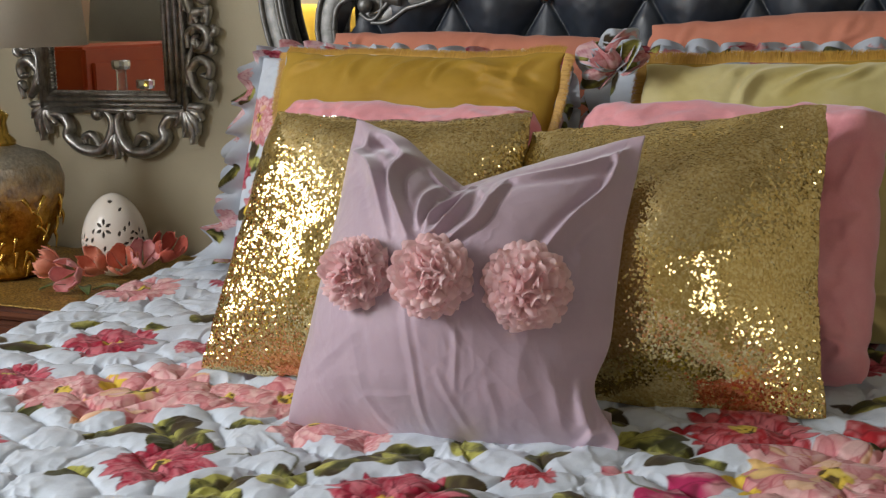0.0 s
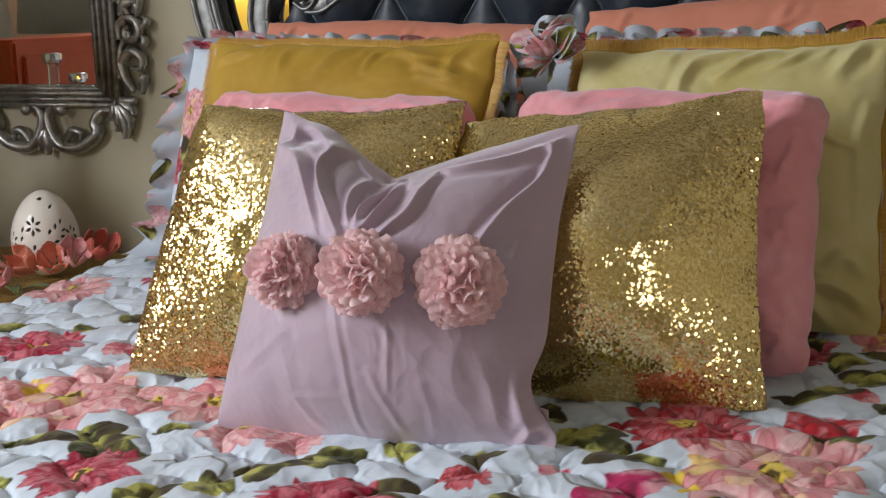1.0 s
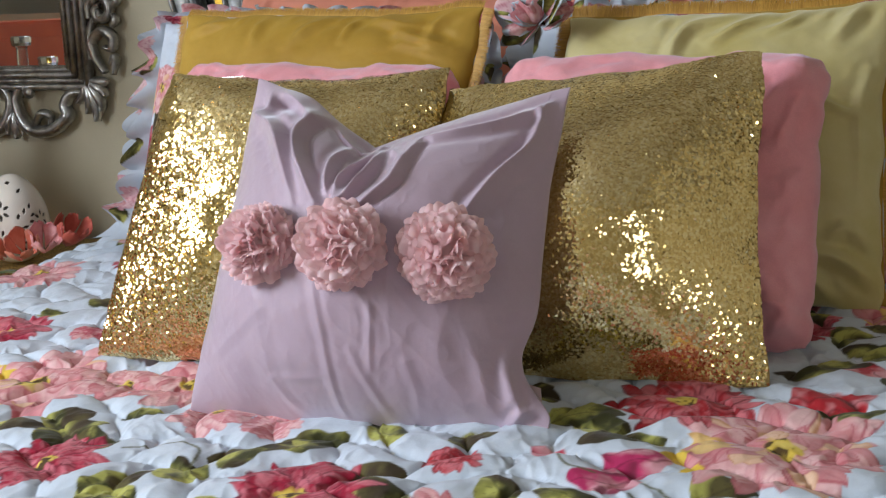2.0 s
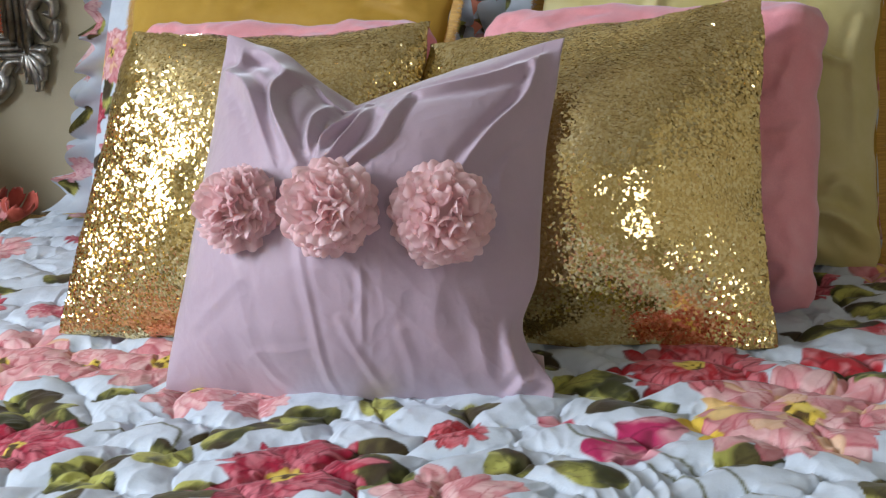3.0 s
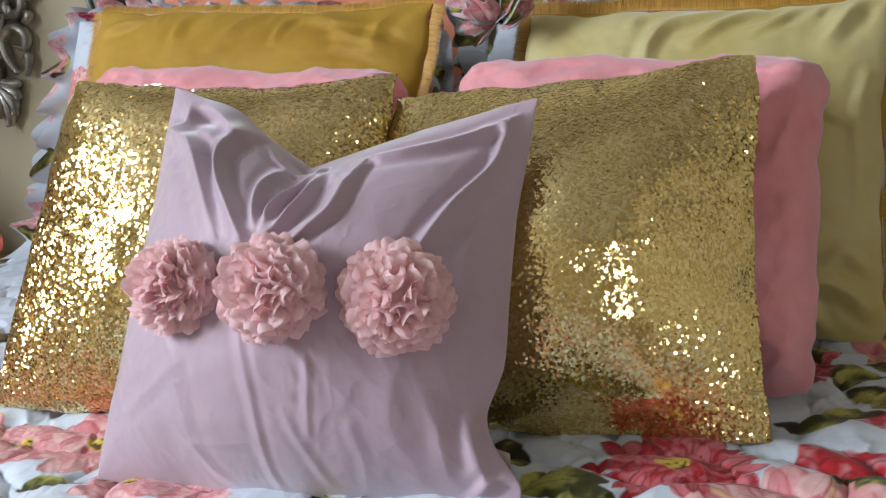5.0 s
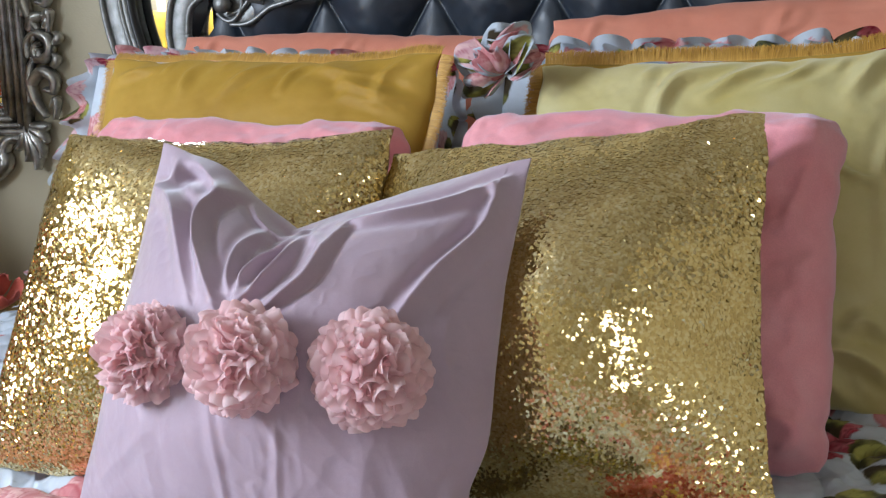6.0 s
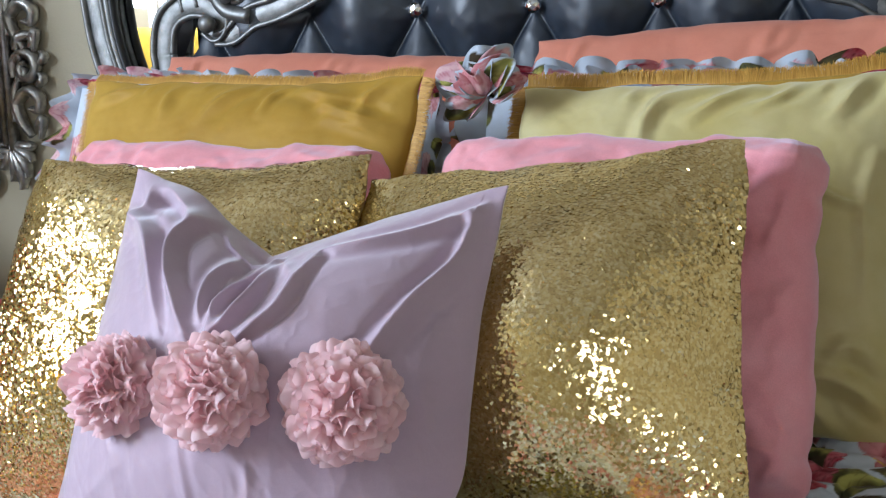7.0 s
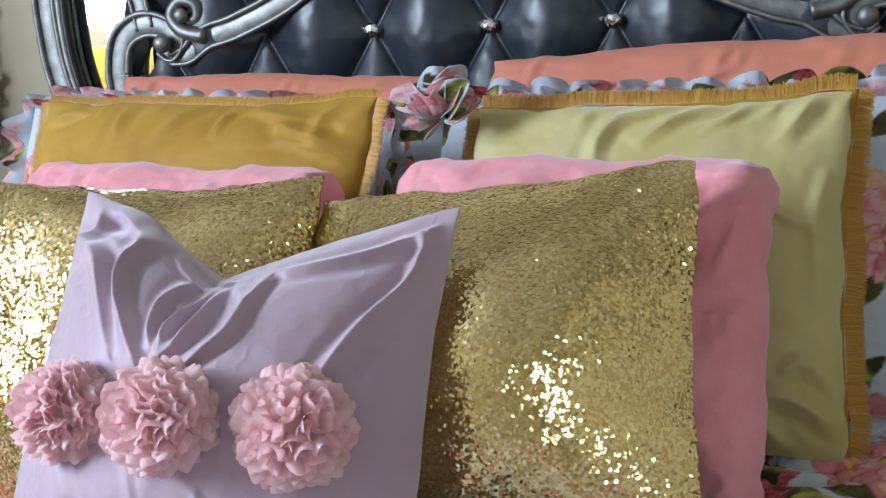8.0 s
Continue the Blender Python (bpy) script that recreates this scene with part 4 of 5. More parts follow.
KV = dict(bow=(0.02, 0.07, -0.10, 0.0), thick=0.124, p=2.1, q=0.78, high=0.06, dip=lav_dip, wob=0.005, nick=0.085, heel=0.05, roll=0.035)
lav = thing("throw_cushion", centre(LV), "lavender velvet cushion with three rose pompoms", "cushion")
part_me("cover", cushion_mesh("cover", LV, M_LAV, 320, 0.5, seed=9, crease=0.001, extra=lav_folds, **KV), lav, "creased lavender velvet cover")


def pompom(s, r, radius, seed):
    """A ball of many small rounded chiffon petals, each one a piece of its own."""
    rs = np.random.RandomState(seed)
    a, b = np.array([s]), np.array([r])
    P = surface(LV, a, b, extra=lav_folds, **KV)[0]
    e = 0.02
    du = surface(LV, a + e, b, **KV)[0] - surface(LV, a - e, b, **KV)[0]
    dv = surface(LV, a, b + e, **KV)[0] - surface(LV, a, b - e, **KV)[0]
    n = np.cross(du, dv)
    n /= np.linalg.norm(n)
    t1 = du / np.linalg.norm(du)
    t2 = np.cross(n, t1)
    base = P + n * radius * 0.30
    bm = bmesh.new()
    ball(bm, Vector(base), radius * 0.66)
    ob = part("pompom", bm, M_POM, lav, "layered dusty rose chiffon pompom")
    nu, nv = 8, 6
    count = 215
    for k in range(count):
        th = math.acos(1 - (k + 0.5) / count * 1.28)
        ph = k * 2.39996 + rs.uniform(-0.25, 0.25)
        d = n * math.cos(th) + (t1 * math.cos(ph) + t2 * math.sin(ph)) * math.sin(th)
        ring = -t1 * math.sin(ph) + t2 * math.cos(ph)
        tw = rs.normal(0, 0.25) if th > 0.45 else rs.uniform(-1.5, 1.5)
        out0 = np.cross(ring, d)
        side = ring * math.cos(tw) + out0 * math.sin(tw)
        out = np.cross(side, d)
        ln = radius * rs.uniform(0.90, 1.08)
        wid = radius * rs.uniform(0.34, 0.46)
        wave, phase = rs.uniform(0.0, 0.028), rs.uniform(0, 6.28)
        cup, curl, skew = rs.uniform(0.25, 0.80), rs.uniform(-0.05, 0.30), rs.normal(0, 0.06)
        V = []
        for j in range(nv):
            v = j / (nv - 1)
            w = wid * (0.30 + 0.70 * math.sin(math.pi / 2 * min(1.0, v * 1.25)))
            for i in range(nu):
                u = 2 * i / (nu - 1) - 1
                reach = 0.50 + 0.50 * v - (0.15 * u * u + 0.010 * math.cos(5 * u + phase)) * v ** 3
                lift = cup * u * u * w * 0.55 * v + curl * ln * max(0, v - 0.45) ** 2 + wave * radius * math.sin(3.4 * u + phase) * v ** 3
                V.append(base + d * (ln * reach) + side * (w * 0.5 * u * (1 - 0.16 * v ** 6) + skew * ln * v * v) + out * lift)
        part_me("petal", fast_mesh("petal", np.array(V), grid_quads(nv, nu), M_POM), ob)


for s_, r_, rad, sd in ((-0.445, -0.117, 0.053, 1), (0.050, -0.110, 0.057, 2), (0.564, -0.137, 0.059, 3)):
    pompom(s_, r_, rad, sd)

# sewn-in care tag at the lower corner
bm = bmesh.new()
tagc = Vector((-0.318, 1.262, 0.805))
vs = [bm.verts.new(tagc + Vector(v)) for v in ((-0.022, 0.004, 0.012), (0.016, -0.006, 0.006), (0.017, -0.006, -0.012), (-0.022, 0.004, -0.008))]
bm.faces.new(vs)
bmesh.ops.solidify(bm, geom=bm.faces[:], thickness=0.0008)
tag = part("care_tag", bm, M_TAG, lav, "small pale sewn-in cloth tag", smooth=False)

# pink plush cushions


def plush_lumps(s, r):
    ear = np.exp(-((s - 0.86) / 0.16) ** 2 - ((r - 0.84) / 0.14) ** 2) + np.exp(-((s - 0.88) / 0.14) ** 2 - ((r + 0.80) / 0.14) ** 2)
    pinch = sum(ridge(s, r, line, w, h) for line, w, h in (([(.90, .78), (.70, .82), (.45, .95)], .035, .007), ([(.88, .74), (.72, .62), (.60, .35)], .040, .008), ([(.92, .70), (.84, .50), (.80, .25)], .035, .006), ([(.92, -.76), (.74, -.72), (.55, -.80)], .035, .007), ([(.94, -.72), (.86, -.50)], .035, .006)))
    return 0.030 * ear + pinch + 0.005 * vnoise(s, r, 7, 61) + 0.0015 * vnoise(s, r, 22, 62)


PL = [(-1.080, 1.590, 0.765), (-0.560, 1.560, 0.772), (-1.098, 1.802, 1.192), (-0.548, 1.742, 1.182)]
PR = [(-0.500, 1.570, 0.775), (0.008, 1.545, 0.786), (-0.497, 1.782, 1.190), (0.018, 1.712, 1.190)]
for cs, bow, sd in ((PL, (0.02, 0.02, 0, 0.085), 31), (PR, (0.02, 0.065, 0, 0.05), 32)):
    c = thing("plush_cushion", centre(cs), "soft pink plush cushion behind a gold one", "cushion", "pink cushions")
    part_me("cover", cushion_mesh("cover", cs, M_PLUSH, 110, 0.8, bow=bow, thick=0.080, p=3.2, q=0.5, rnd=(0.07, 0.10), wob=0.030, seed=sd, crease=0.012, extra=plush_lumps), c)


def fringe(line, inward, parent, seed, length=0.028, per=0.0012, label="", back=0.0):
    """Fine silky threads along an edge, pointing away from inward and combed in clumps. back: how far they lean from the room."""
    rs = np.random.RandomState(seed)
    pts = smooth_line(line, 10)
    V, F, run = [], [], 0.0
    for a, b in zip(pts, pts[1:]):
        n = max(1, int((b - a).length / per))
        tdir = (b - a).normalized()
        clump = vnoise(run + (b - a).length * np.arange(n) / n, np.zeros(n), 120, seed)
        sway = vnoise(run + (b - a).length * np.arange(n) / n, np.zeros(n), 26, seed + 1)
        for k in range(n):
            p = a.lerp(b, (k + rs.uniform()) / n)
            d = (p - inward).normalized()
            d = (d - tdir * d.dot(tdir) + tdir * (rs.normal(0, 0.025) + 0.07 * clump[k] + 0.08 * sway[k]) + Vector((0, back + rs.normal(0, 0.10), 0))).normalized()
            ln = length * rs.uniform(0.93, 1.02) * (1 + 0.07 * sway[k])
            w = tdir * 0.00036
            m1 = p + d * ln * 0.5 + Vector((0, -0.001, 0))
            m2 = p + d * ln + Vector((rs.normal(0, 0.0012), rs.normal(-0.001, 0.002), rs.normal(-0.002, 0.0012)))
            i = len(V)
            V += [p - w, p + w, m1 + w, m1 - w, m2 + w * 0.6, m2 - w * 0.6]
            F += [(i, i + 1, i + 2, i + 3), (i + 3, i + 2, i + 4, i + 5)]
        run += (b - a).length
    me = fast_mesh("fringe", np.array([tuple(v) for v in V]), np.array(F), M_FRINGE)
    return part_me("fringe", me, parent, label, "stuff")


def edge_line(cs, which, kw, n=14):
    t = np.linspace(-1, 1, n)
    o = np.ones(n)
    s, r = {"top": (t, o), "right": (o, -t), "left": (-o, t), "bottom": (t, -o)}[which]
    P = surface(cs, s, r, bow=kw.get("bow", (0, 0, 0, 0)), thick=kw["thick"], rnd=kw.get("rnd", 0), wob=kw.get("wob", 0))
    return [Vector(p) for p in P]


# mustard and pale yellow cushions, both with fringe
ML = [(-1.240, 1.850, 0.775), (-0.575, 1.710, 0.780), (-1.232, 2.030, 1.262), (-0.558, 1.880, 1.262)]
YR = [(-0.450, 1.790, 0.790), (0.088, 1.772, 0.797), (-0.440, 1.970, 1.236), (0.090, 1.932, 1.252)]


def must_folds(s, r):
    out = 0 * s
    for line, w, h in (([(-.62, .97), (-.72, .90), (-.86, .84)], .035, .008), ([(-.30, .98), (-.34, .86), (-.32, .70)], .035, .006), ([(.12, .98), (.02, .86), (-.06, .70)], .040, .008), ([(.34, .98), (.28, .88), (.27, .74)], .022, .006),
                       ([(.40, .96), (.55, .90), (.72, .85)], .040, .009), ([(.58, .82), (.76, .74), (.95, .67)], .035, .010), ([(.62, .72), (.80, .66), (.94, .60)], .030, .006), ([(-.12, .99), (-.16, .92)], .020, .006),
                       ([(.22, .99), (.18, .91)], .018, .006), ([(-.50, .99), (-.52, .90)], .020, .006), ([(.86, .96), (.78, .84), (.80, .70)], .035, .007)):
        out = out + ridge(s, r, line, w, h * 1.3)
    return out


def yel_folds(s, r):
    out = 0 * s
    for line, w, h in (([(.08, .98), (-.15, .88), (-.24, .74), (-.26, .55)], .040, .011), ([(.30, .97), (.18, .90), (-.03, .73)], .040, .011), ([(.84, .99), (.80, .92), (.68, .72)], .050, .011), ([(-.30, .98), (-.38, .86)], .030, .006),
                       ([(.52, .98), (.44, .88), (.30, .80)], .030, .007), ([(.62, .33), (.74, .25), (.86, .22)], .022, .009), ([(.92, .50), (.88, .10), (.92, -.30)], .035, .006), ([(.66, .98), (.60, .90)], .025, .006),
                       ([(.95, -.82), (.75, -.70), (.45, -.72)], .045, .012), ([(.72, -.97), (.62, -.82), (.50, -.60)], .040, .010), ([(.96, -.60), (.82, -.52), (.72, -.60)], .040, .008), ([(.40, -.95), (.44, -.80)], .040, .008)):
        out = out + ridge(s, r, line, w, h * 1.3)
    return out


KM = dict(bow=(0.03, 0.06, 0, 0.045), thick=0.085, rnd=(0.03, 0.020), wob=0.018)
KY = dict(bow=(0.02, 0.050, 0, 0.04), thick=0.08, rnd=0.015, wob=0.018)
must = thing("fringed_cushion", centre(ML), "mustard gold velvet cushion with a fringed edge", "cushion", "fringed cushions")
part_me("cover", cushion_mesh("cover", ML, M_MUST, 140, 0.8, seed=41, crease=0.004, extra=must_folds, **KM), must)
yel = thing("fringed_cushion", centre(YR), "pale yellow velvet cushion with mustard fringe", "cushion", "fringed cushions")
part_me("cover", cushion_mesh("cover", YR, M_YEL, 140, 0.3, seed=42, crease=0.004, extra=yel_folds, **KY), yel)
YB = [tuple(Vector(c) + Vector((d, 0.022, e))) for c, d, e in zip(YR, (-0.002, 0.004, -0.002, 0.004), (0, 0, 0.002, 0.002))]
part_me("back_cover", cushion_mesh("back_cover", YB, M_MUST, 60, 1.0, seed=43, bow=KY["bow"], thick=0.03), yel, "mustard velvet back")
for ob, cs, kw, sd, length, c0 in ((must, ML, KM, 51, 0.019, Vector((-0.90, 1.87, 1.0))), (yel, YB, KY, 61, 0.025, Vector((-0.18, 1.87, 1.0)))):
    for k, side in enumerate(("top", "right", "left")):
        fringe(edge_line(cs, side, kw), c0, ob, sd + k, length, 0.00017, "loose golden thread fringe", 0.5 if ob is must and side == "top" else 0.15)

# floral shams with ruffles
M_SHAM = printed("printed_sham_cotton")
M_RUFF = printed("thin_ruffle_cotton")
rt = M_RUFF.node_tree
trr, mxr, atr = rt.nodes.new("ShaderNodeBsdfTranslucent"), rt.nodes.new("ShaderNodeMixShader"), rt.nodes.new("ShaderNodeAttribute")
atr.attribute_name, mxr.inputs[0].default_value = "print", 0.22
rt.links.new(atr.outputs["Color"], trr.inputs[0])
rt.links.new(rt.nodes["Principled BSDF"].outputs[0], mxr.inputs[1])
rt.links.new(trr.outputs[0], mxr.inputs[2])
rt.links.new(mxr.outputs[0], rt.nodes["Material Output"].inputs[0])


def sham(cs, seed, bow, label, left=0.046, right=0.050, front=0.0, full=1.0, step=0.17):
    ob = thing("pillow_sham", centre(cs), label, "pillow", "floral shams")
    w, hgt = math.dist(cs[0], cs[1]), math.dist(cs[0], cs[2])

    def colour(s, r):
        col = np.tile(np.array(WHITE), (len(s), 1))
        random_print(col, s * w / 2, r * hgt / 2, seed, -w / 2, w / 2, -hgt / 2, hgt / 2, step)
        return col
    part_me("cover", cushion_mesh("cover", cs, M_SHAM, 200, 0.8, colour, seed=seed, crease=0.008, bow=bow, thick=0.075), ob, "white cotton printed with flowers")
    # ruffles: gathered strips round three edges, two layers deep
    rs = np.random.RandomState(seed)
    t, o = np.linspace(-1, 1, 260), np.ones(260)
    S = np.concatenate([-o, t[1:], o[1:]])
    R = np.concatenate([t, o[1:], -t[1:]])
    E = surface(cs, S, R, bow=bow, thick=0.0)
    count, rows = len(S), 16
    side = np.concatenate([np.tile((-1.0, 0, 0.15) if front == 0 else (-0.85, 0, 0.5), (260, 1)), np.tile((0, 0, 1.0), (259, 1)), np.tile((1.0, 0, 0.15), (259, 1))])
    wide = np.concatenate([left * o, 0.046 * o[1:], right * o[1:]])
    if front:
        side[:260, 2] += 0.45 * np.clip(t, 0, 1)
    k = np.ones(61) / 61
    side = np.stack([np.convolve(np.pad(side[:, i], 30, 'edge'), k, 'valid') for i in range(3)], -1)
    wide = np.convolve(np.pad(wide, 30, 'edge'), k, 'valid') * (1 + 0.9 * np.exp(-((R + 1) / 0.3) ** 2) * (S < -0.99))
    wide = wide * (1 + front * 1.5 * np.exp(-((S + 1) / 0.16) ** 2) * (R > 0.99))
    run = np.concatenate([[0], np.cumsum(np.linalg.norm(np.diff(E, axis=0), axis=1))])
    tang = np.gradient(E, axis=0)
    tang /= np.linalg.norm(tang, axis=1)[:, None] + 1e-9
    for layer in range(2):
        k1, k2 = rs.uniform(0, 6, 2)
        wav = np.sin(run * full * 92 + k1 + 1.3 * np.sin(run * full * 31 + k2))
        wav2 = np.sin(run * full * 84 + k2 + 1.2 * np.sin(run * full * 23 + k1))
        lobe = np.abs(np.sin(run * full * 50 + k1)) ** 0.7
        fold = np.cos(2 * (run * full * 50 + k1)) + 0.35 * wav
        G, UV = [], []
        for j in range(rows):
            v = j / (rows - 1)
            reach = wide * (1.0 - 0.25 * layer) * (v + (0.34 * lobe - 0.22 + 0.08 * wav2) * v * v)
            G.append(E + side * reach[:, None] + np.array((0, 1.0, 0)) * ((0.40 * wide * fold * (0.35 + 0.65 * v) - 0.012 - 0.015 * layer - front * (S < -0.9)) * v)[:, None] + tang * (0.16 * wide * np.cos(run * full * 84 + k1) * v)[:, None] - np.array((0, 0, 1.0)) * (0.12 * wide * v * v)[:, None])
            UV.append(np.stack([run * 1.6, np.full(count, v * 0.09)], -1))
        G, UV = np.array(G), np.array(UV).reshape(-1, 2)
        col = np.tile(np.array(WHITE), (len(UV), 1))
        for k in range(44):
            cx, cy, pick = 0.04 + k * 0.056 + rs.uniform(-0.03, 0.03), rs.uniform(0.0, 0.09), rs.uniform()
            if pick < 0.22:
                paint_leaf(col, UV[:, 0], UV[:, 1], cx, cy, 0.09, 0.055, rs.uniform(0, 3), seed + k)
            elif pick < 0.62:
                paint_flower(col, UV[:, 0], UV[:, 1], cx, cy, 0.048, (CRIMSON, PINK, (0.80, 0.50, 0.54), PINK, (0.82, 0.55, 0.58))[k % 5], seed + k, 7, 3, False)
        part_me("ruffle", fast_mesh("ruffle", G.reshape(-1, 3), grid_quads(rows, count), M_RUFF, True, col), ob, "gathered printed cotton ruffle")
    return ob


sham([(-1.425, 2.080, 0.79), (-0.640, 1.930, 0.79), (-1.428, 2.265, 1.240), (-0.650, 2.130, 1.212)], 501, (0.0, 0.0, 0, 0.0), "white floral pillow sham with ruffled edge")

def flounce(parent, centre, count, seed):
    """The gathered corner of a ruffle: broad folded loops of cloth that fan out round the corner towards the room."""
    rs = np.random.RandomState(seed)
    nu, nv = 22, 26
    U, W = np.meshgrid(np.linspace(-1, 1, nu), np.linspace(0, 1, nv))
    for k in range(count):
        a = math.radians(215 - 205 * (k + rs.uniform(-0.3, 0.3)) / (count - 1))
        d = Vector((math.cos(a), -0.35 + rs.normal(0, 0.45), math.sin(a))).normalized()
        across = d.cross(Vector((rs.normal(0, 0.25), -1.0, rs.normal(0, 0.25)))).normalized()
        out = across.cross(d)
        ln, wd = rs.uniform(0.050, 0.082), rs.uniform(0.016, 0.030)
        cup, twist, ph = rs.uniform(0.4, 1.1) * rs.choice((1, 1, -1)), rs.normal(0, 0.5), rs.uniform(0, 6.28)
        reach = ln * W * (1 - 0.16 * U ** 2 * W)
        side = wd * U * (0.25 + 0.75 * np.sin(np.pi / 2 * np.clip(W * 1.4, 0, 1))) * (1 - 0.25 * W ** 6)
        lift = cup * wd * (U ** 2 - 0.3) * W + 0.012 * np.sin(2.6 * U + ph) * W + twist * side * W + 0.018 * np.sin(np.pi * W)
        P = np.array(centre) + reach[..., None] * np.array(d) + side[..., None] * np.array(across) + lift[..., None] * np.array(out)
        col = np.tile(np.array(WHITE), (nu * nv, 1))
        x, y = (U * 0.04).ravel(), (W * 0.08).ravel()
        if k % 4 == 1:
            paint_leaf(col, x, y, 0.005, 0.05, 0.075, 0.05, rs.uniform(0, 3), seed + k)
        elif k % 5 != 3:
            paint_flower(col, x, y, rs.uniform(-0.03, 0.03), rs.uniform(0.0, 0.05), 0.065, PINK if k % 3 else (0.80, 0.50, 0.54), seed + k, 7, 3, False)
        ob = part_me("ruffle", fast_mesh("ruffle", P.reshape(-1, 3), grid_quads(nv, nu), M_RUFF, True, col), parent, "gathered printed cotton ruffle")
        ob.modifiers.new("cloth", 'SOLIDIFY').thickness = 0.001


right_sham = sham([(-0.545, 1.975, 0.79), (0.255, 1.935, 0.80), (-0.545, 2.140, 1.235), (0.255, 2.140, 1.242)], 502, (0.0, 0.0, 0, 0.05), "white floral pillow sham with ruffled edge", 0.050, 0.06, 0.0, 1.0, 0.19)
flounce(right_sham, (-0.478, 1.915, 1.232), 22, 78)

# coral pillows against the headboard


def coral_folds(s, r):
    out = 0 * s
    for line, w, h in (([(-.75, .98), (-.8, .6)], .025, .007), ([(.1, .98), (.02, .7)], .03, .008), ([(.16, .98), (.12, .8), (.0, .7)], .025, .006), ([(.6, .98), (.5, .7)], .04, .005)):
        out = out + ridge(s, r, line, w, h)
    return out


for cs, sd in (([(-1.310, 2.270, 0.79), (-0.600, 2.270, 0.79), (-1.322, 2.415, 1.302), (-0.590, 2.415, 1.278)], 81), ([(-0.548, 2.270, 0.79), (0.250, 2.270, 0.79), (-0.545, 2.415, 1.310), (0.250, 2.415, 1.335)], 82)):
    c = thing("bed_pillow", centre(cs), "coral orange pillow leaning on the headboard", "pillow", "coral pillows")
    part_me("pillowcase", cushion_mesh("pillowcase", cs, M_CORAL, 120, 0.7, seed=sd, crease=0.006, extra=coral_folds, bow=(0, 0, 0, 0.015), thick=0.065, p=6.0, q=0.5, rnd=0.025, wob=0.022), c)

# ---- wall mirror ----
MX0, MX1, MZ0, MZ1, MY = -2.175, -1.813, 1.093, 1.62, 2.60
wm = thing("wall_mirror", (-2.224, 2.735, 1.118), "rectangular mirror in a carved silver scrollwork frame", "mirror")
bm = bmesh.new()
box(bm, (MX0 - 0.03, 2.585, MZ0 - 0.03), (MX1 + 0.03, 2.590, MZ1 + 0.03))
part("mirror_pane", bm, M_MIRROR, wm, "clear mirror glass", smooth=False)
bm = bmesh.new()
for off, rad, y in ((0.040, 0.0095, 2.598), (0.026, 0.008, 2.592), (0.012, 0.009, 2.586), (0.0, 0.006, 2.580)):
    a, b, c, d = MX0 - off, MX1 + off, MZ0 - off, MZ1 + off
    for p, q in (((a, c), (b, c)), ((a, d), (b, d)), ((a, c), (a, d)), ((b, c), (b, d))):
        tube(bm, [Vector((p[0], y, p[1])), Vector((q[0], y, q[1]))], rad, 10, 1.6)
        for e in (p, q):
            ball(bm, (e[0], y, e[1]), rad, (1, 1.6, 1))
part("frame", bm, M_SILVER2, wm, "stepped silver frame")
bm = bmesh.new()
for k in range(40):
    t = (k + 0.5) / 40
    ball(bm, (MX0 + 0.010 + (MX1 - MX0 - 0.02) * t, 2.579, MZ0 + 0.006), 0.0042, u=8, v=5)
for k in range(56):
    t = (k + 0.5) / 56
    for x in (MX0 + 0.006, MX1 - 0.006):
        ball(bm, (x, 2.579, MZ0 + 0.012 + (MZ1 - MZ0 - 0.02) * t), 0.0042, u=8, v=5)
part("beading", bm, M_SILVER2, wm, "row of small beads")


def spiral(cx, cz, r0, r1, a0, turns, n=30, y=2.60):
    return [Vector((cx + (r0 + (r1 - r0) * k / n) * math.cos(a0 + turns * 2 * math.pi * k / n), y, cz + (r0 + (r1 - r0) * k / n) * math.sin(a0 + turns * 2 * math.pi * k / n))) for k in range(n + 1)]


def leaf_scroll(pts, r, parent, depth=1.3):
    bm = bmesh.new()
    line = smooth_line([(x, 2.600, z) for x, z in pts], 8)
    tube(bm, line, lambda t: 1.3 * r * (0.35 + 0.65 * math.sin(math.pi * min(0.15 + 0.8 * t, 1.0))), 10, depth)
    tube(bm, [p + Vector((0, -r * 0.9, 0)) for p in line], lambda t: r * 0.35, 6, 1.0)
    part("scroll", bm, M_SILVER2, parent)


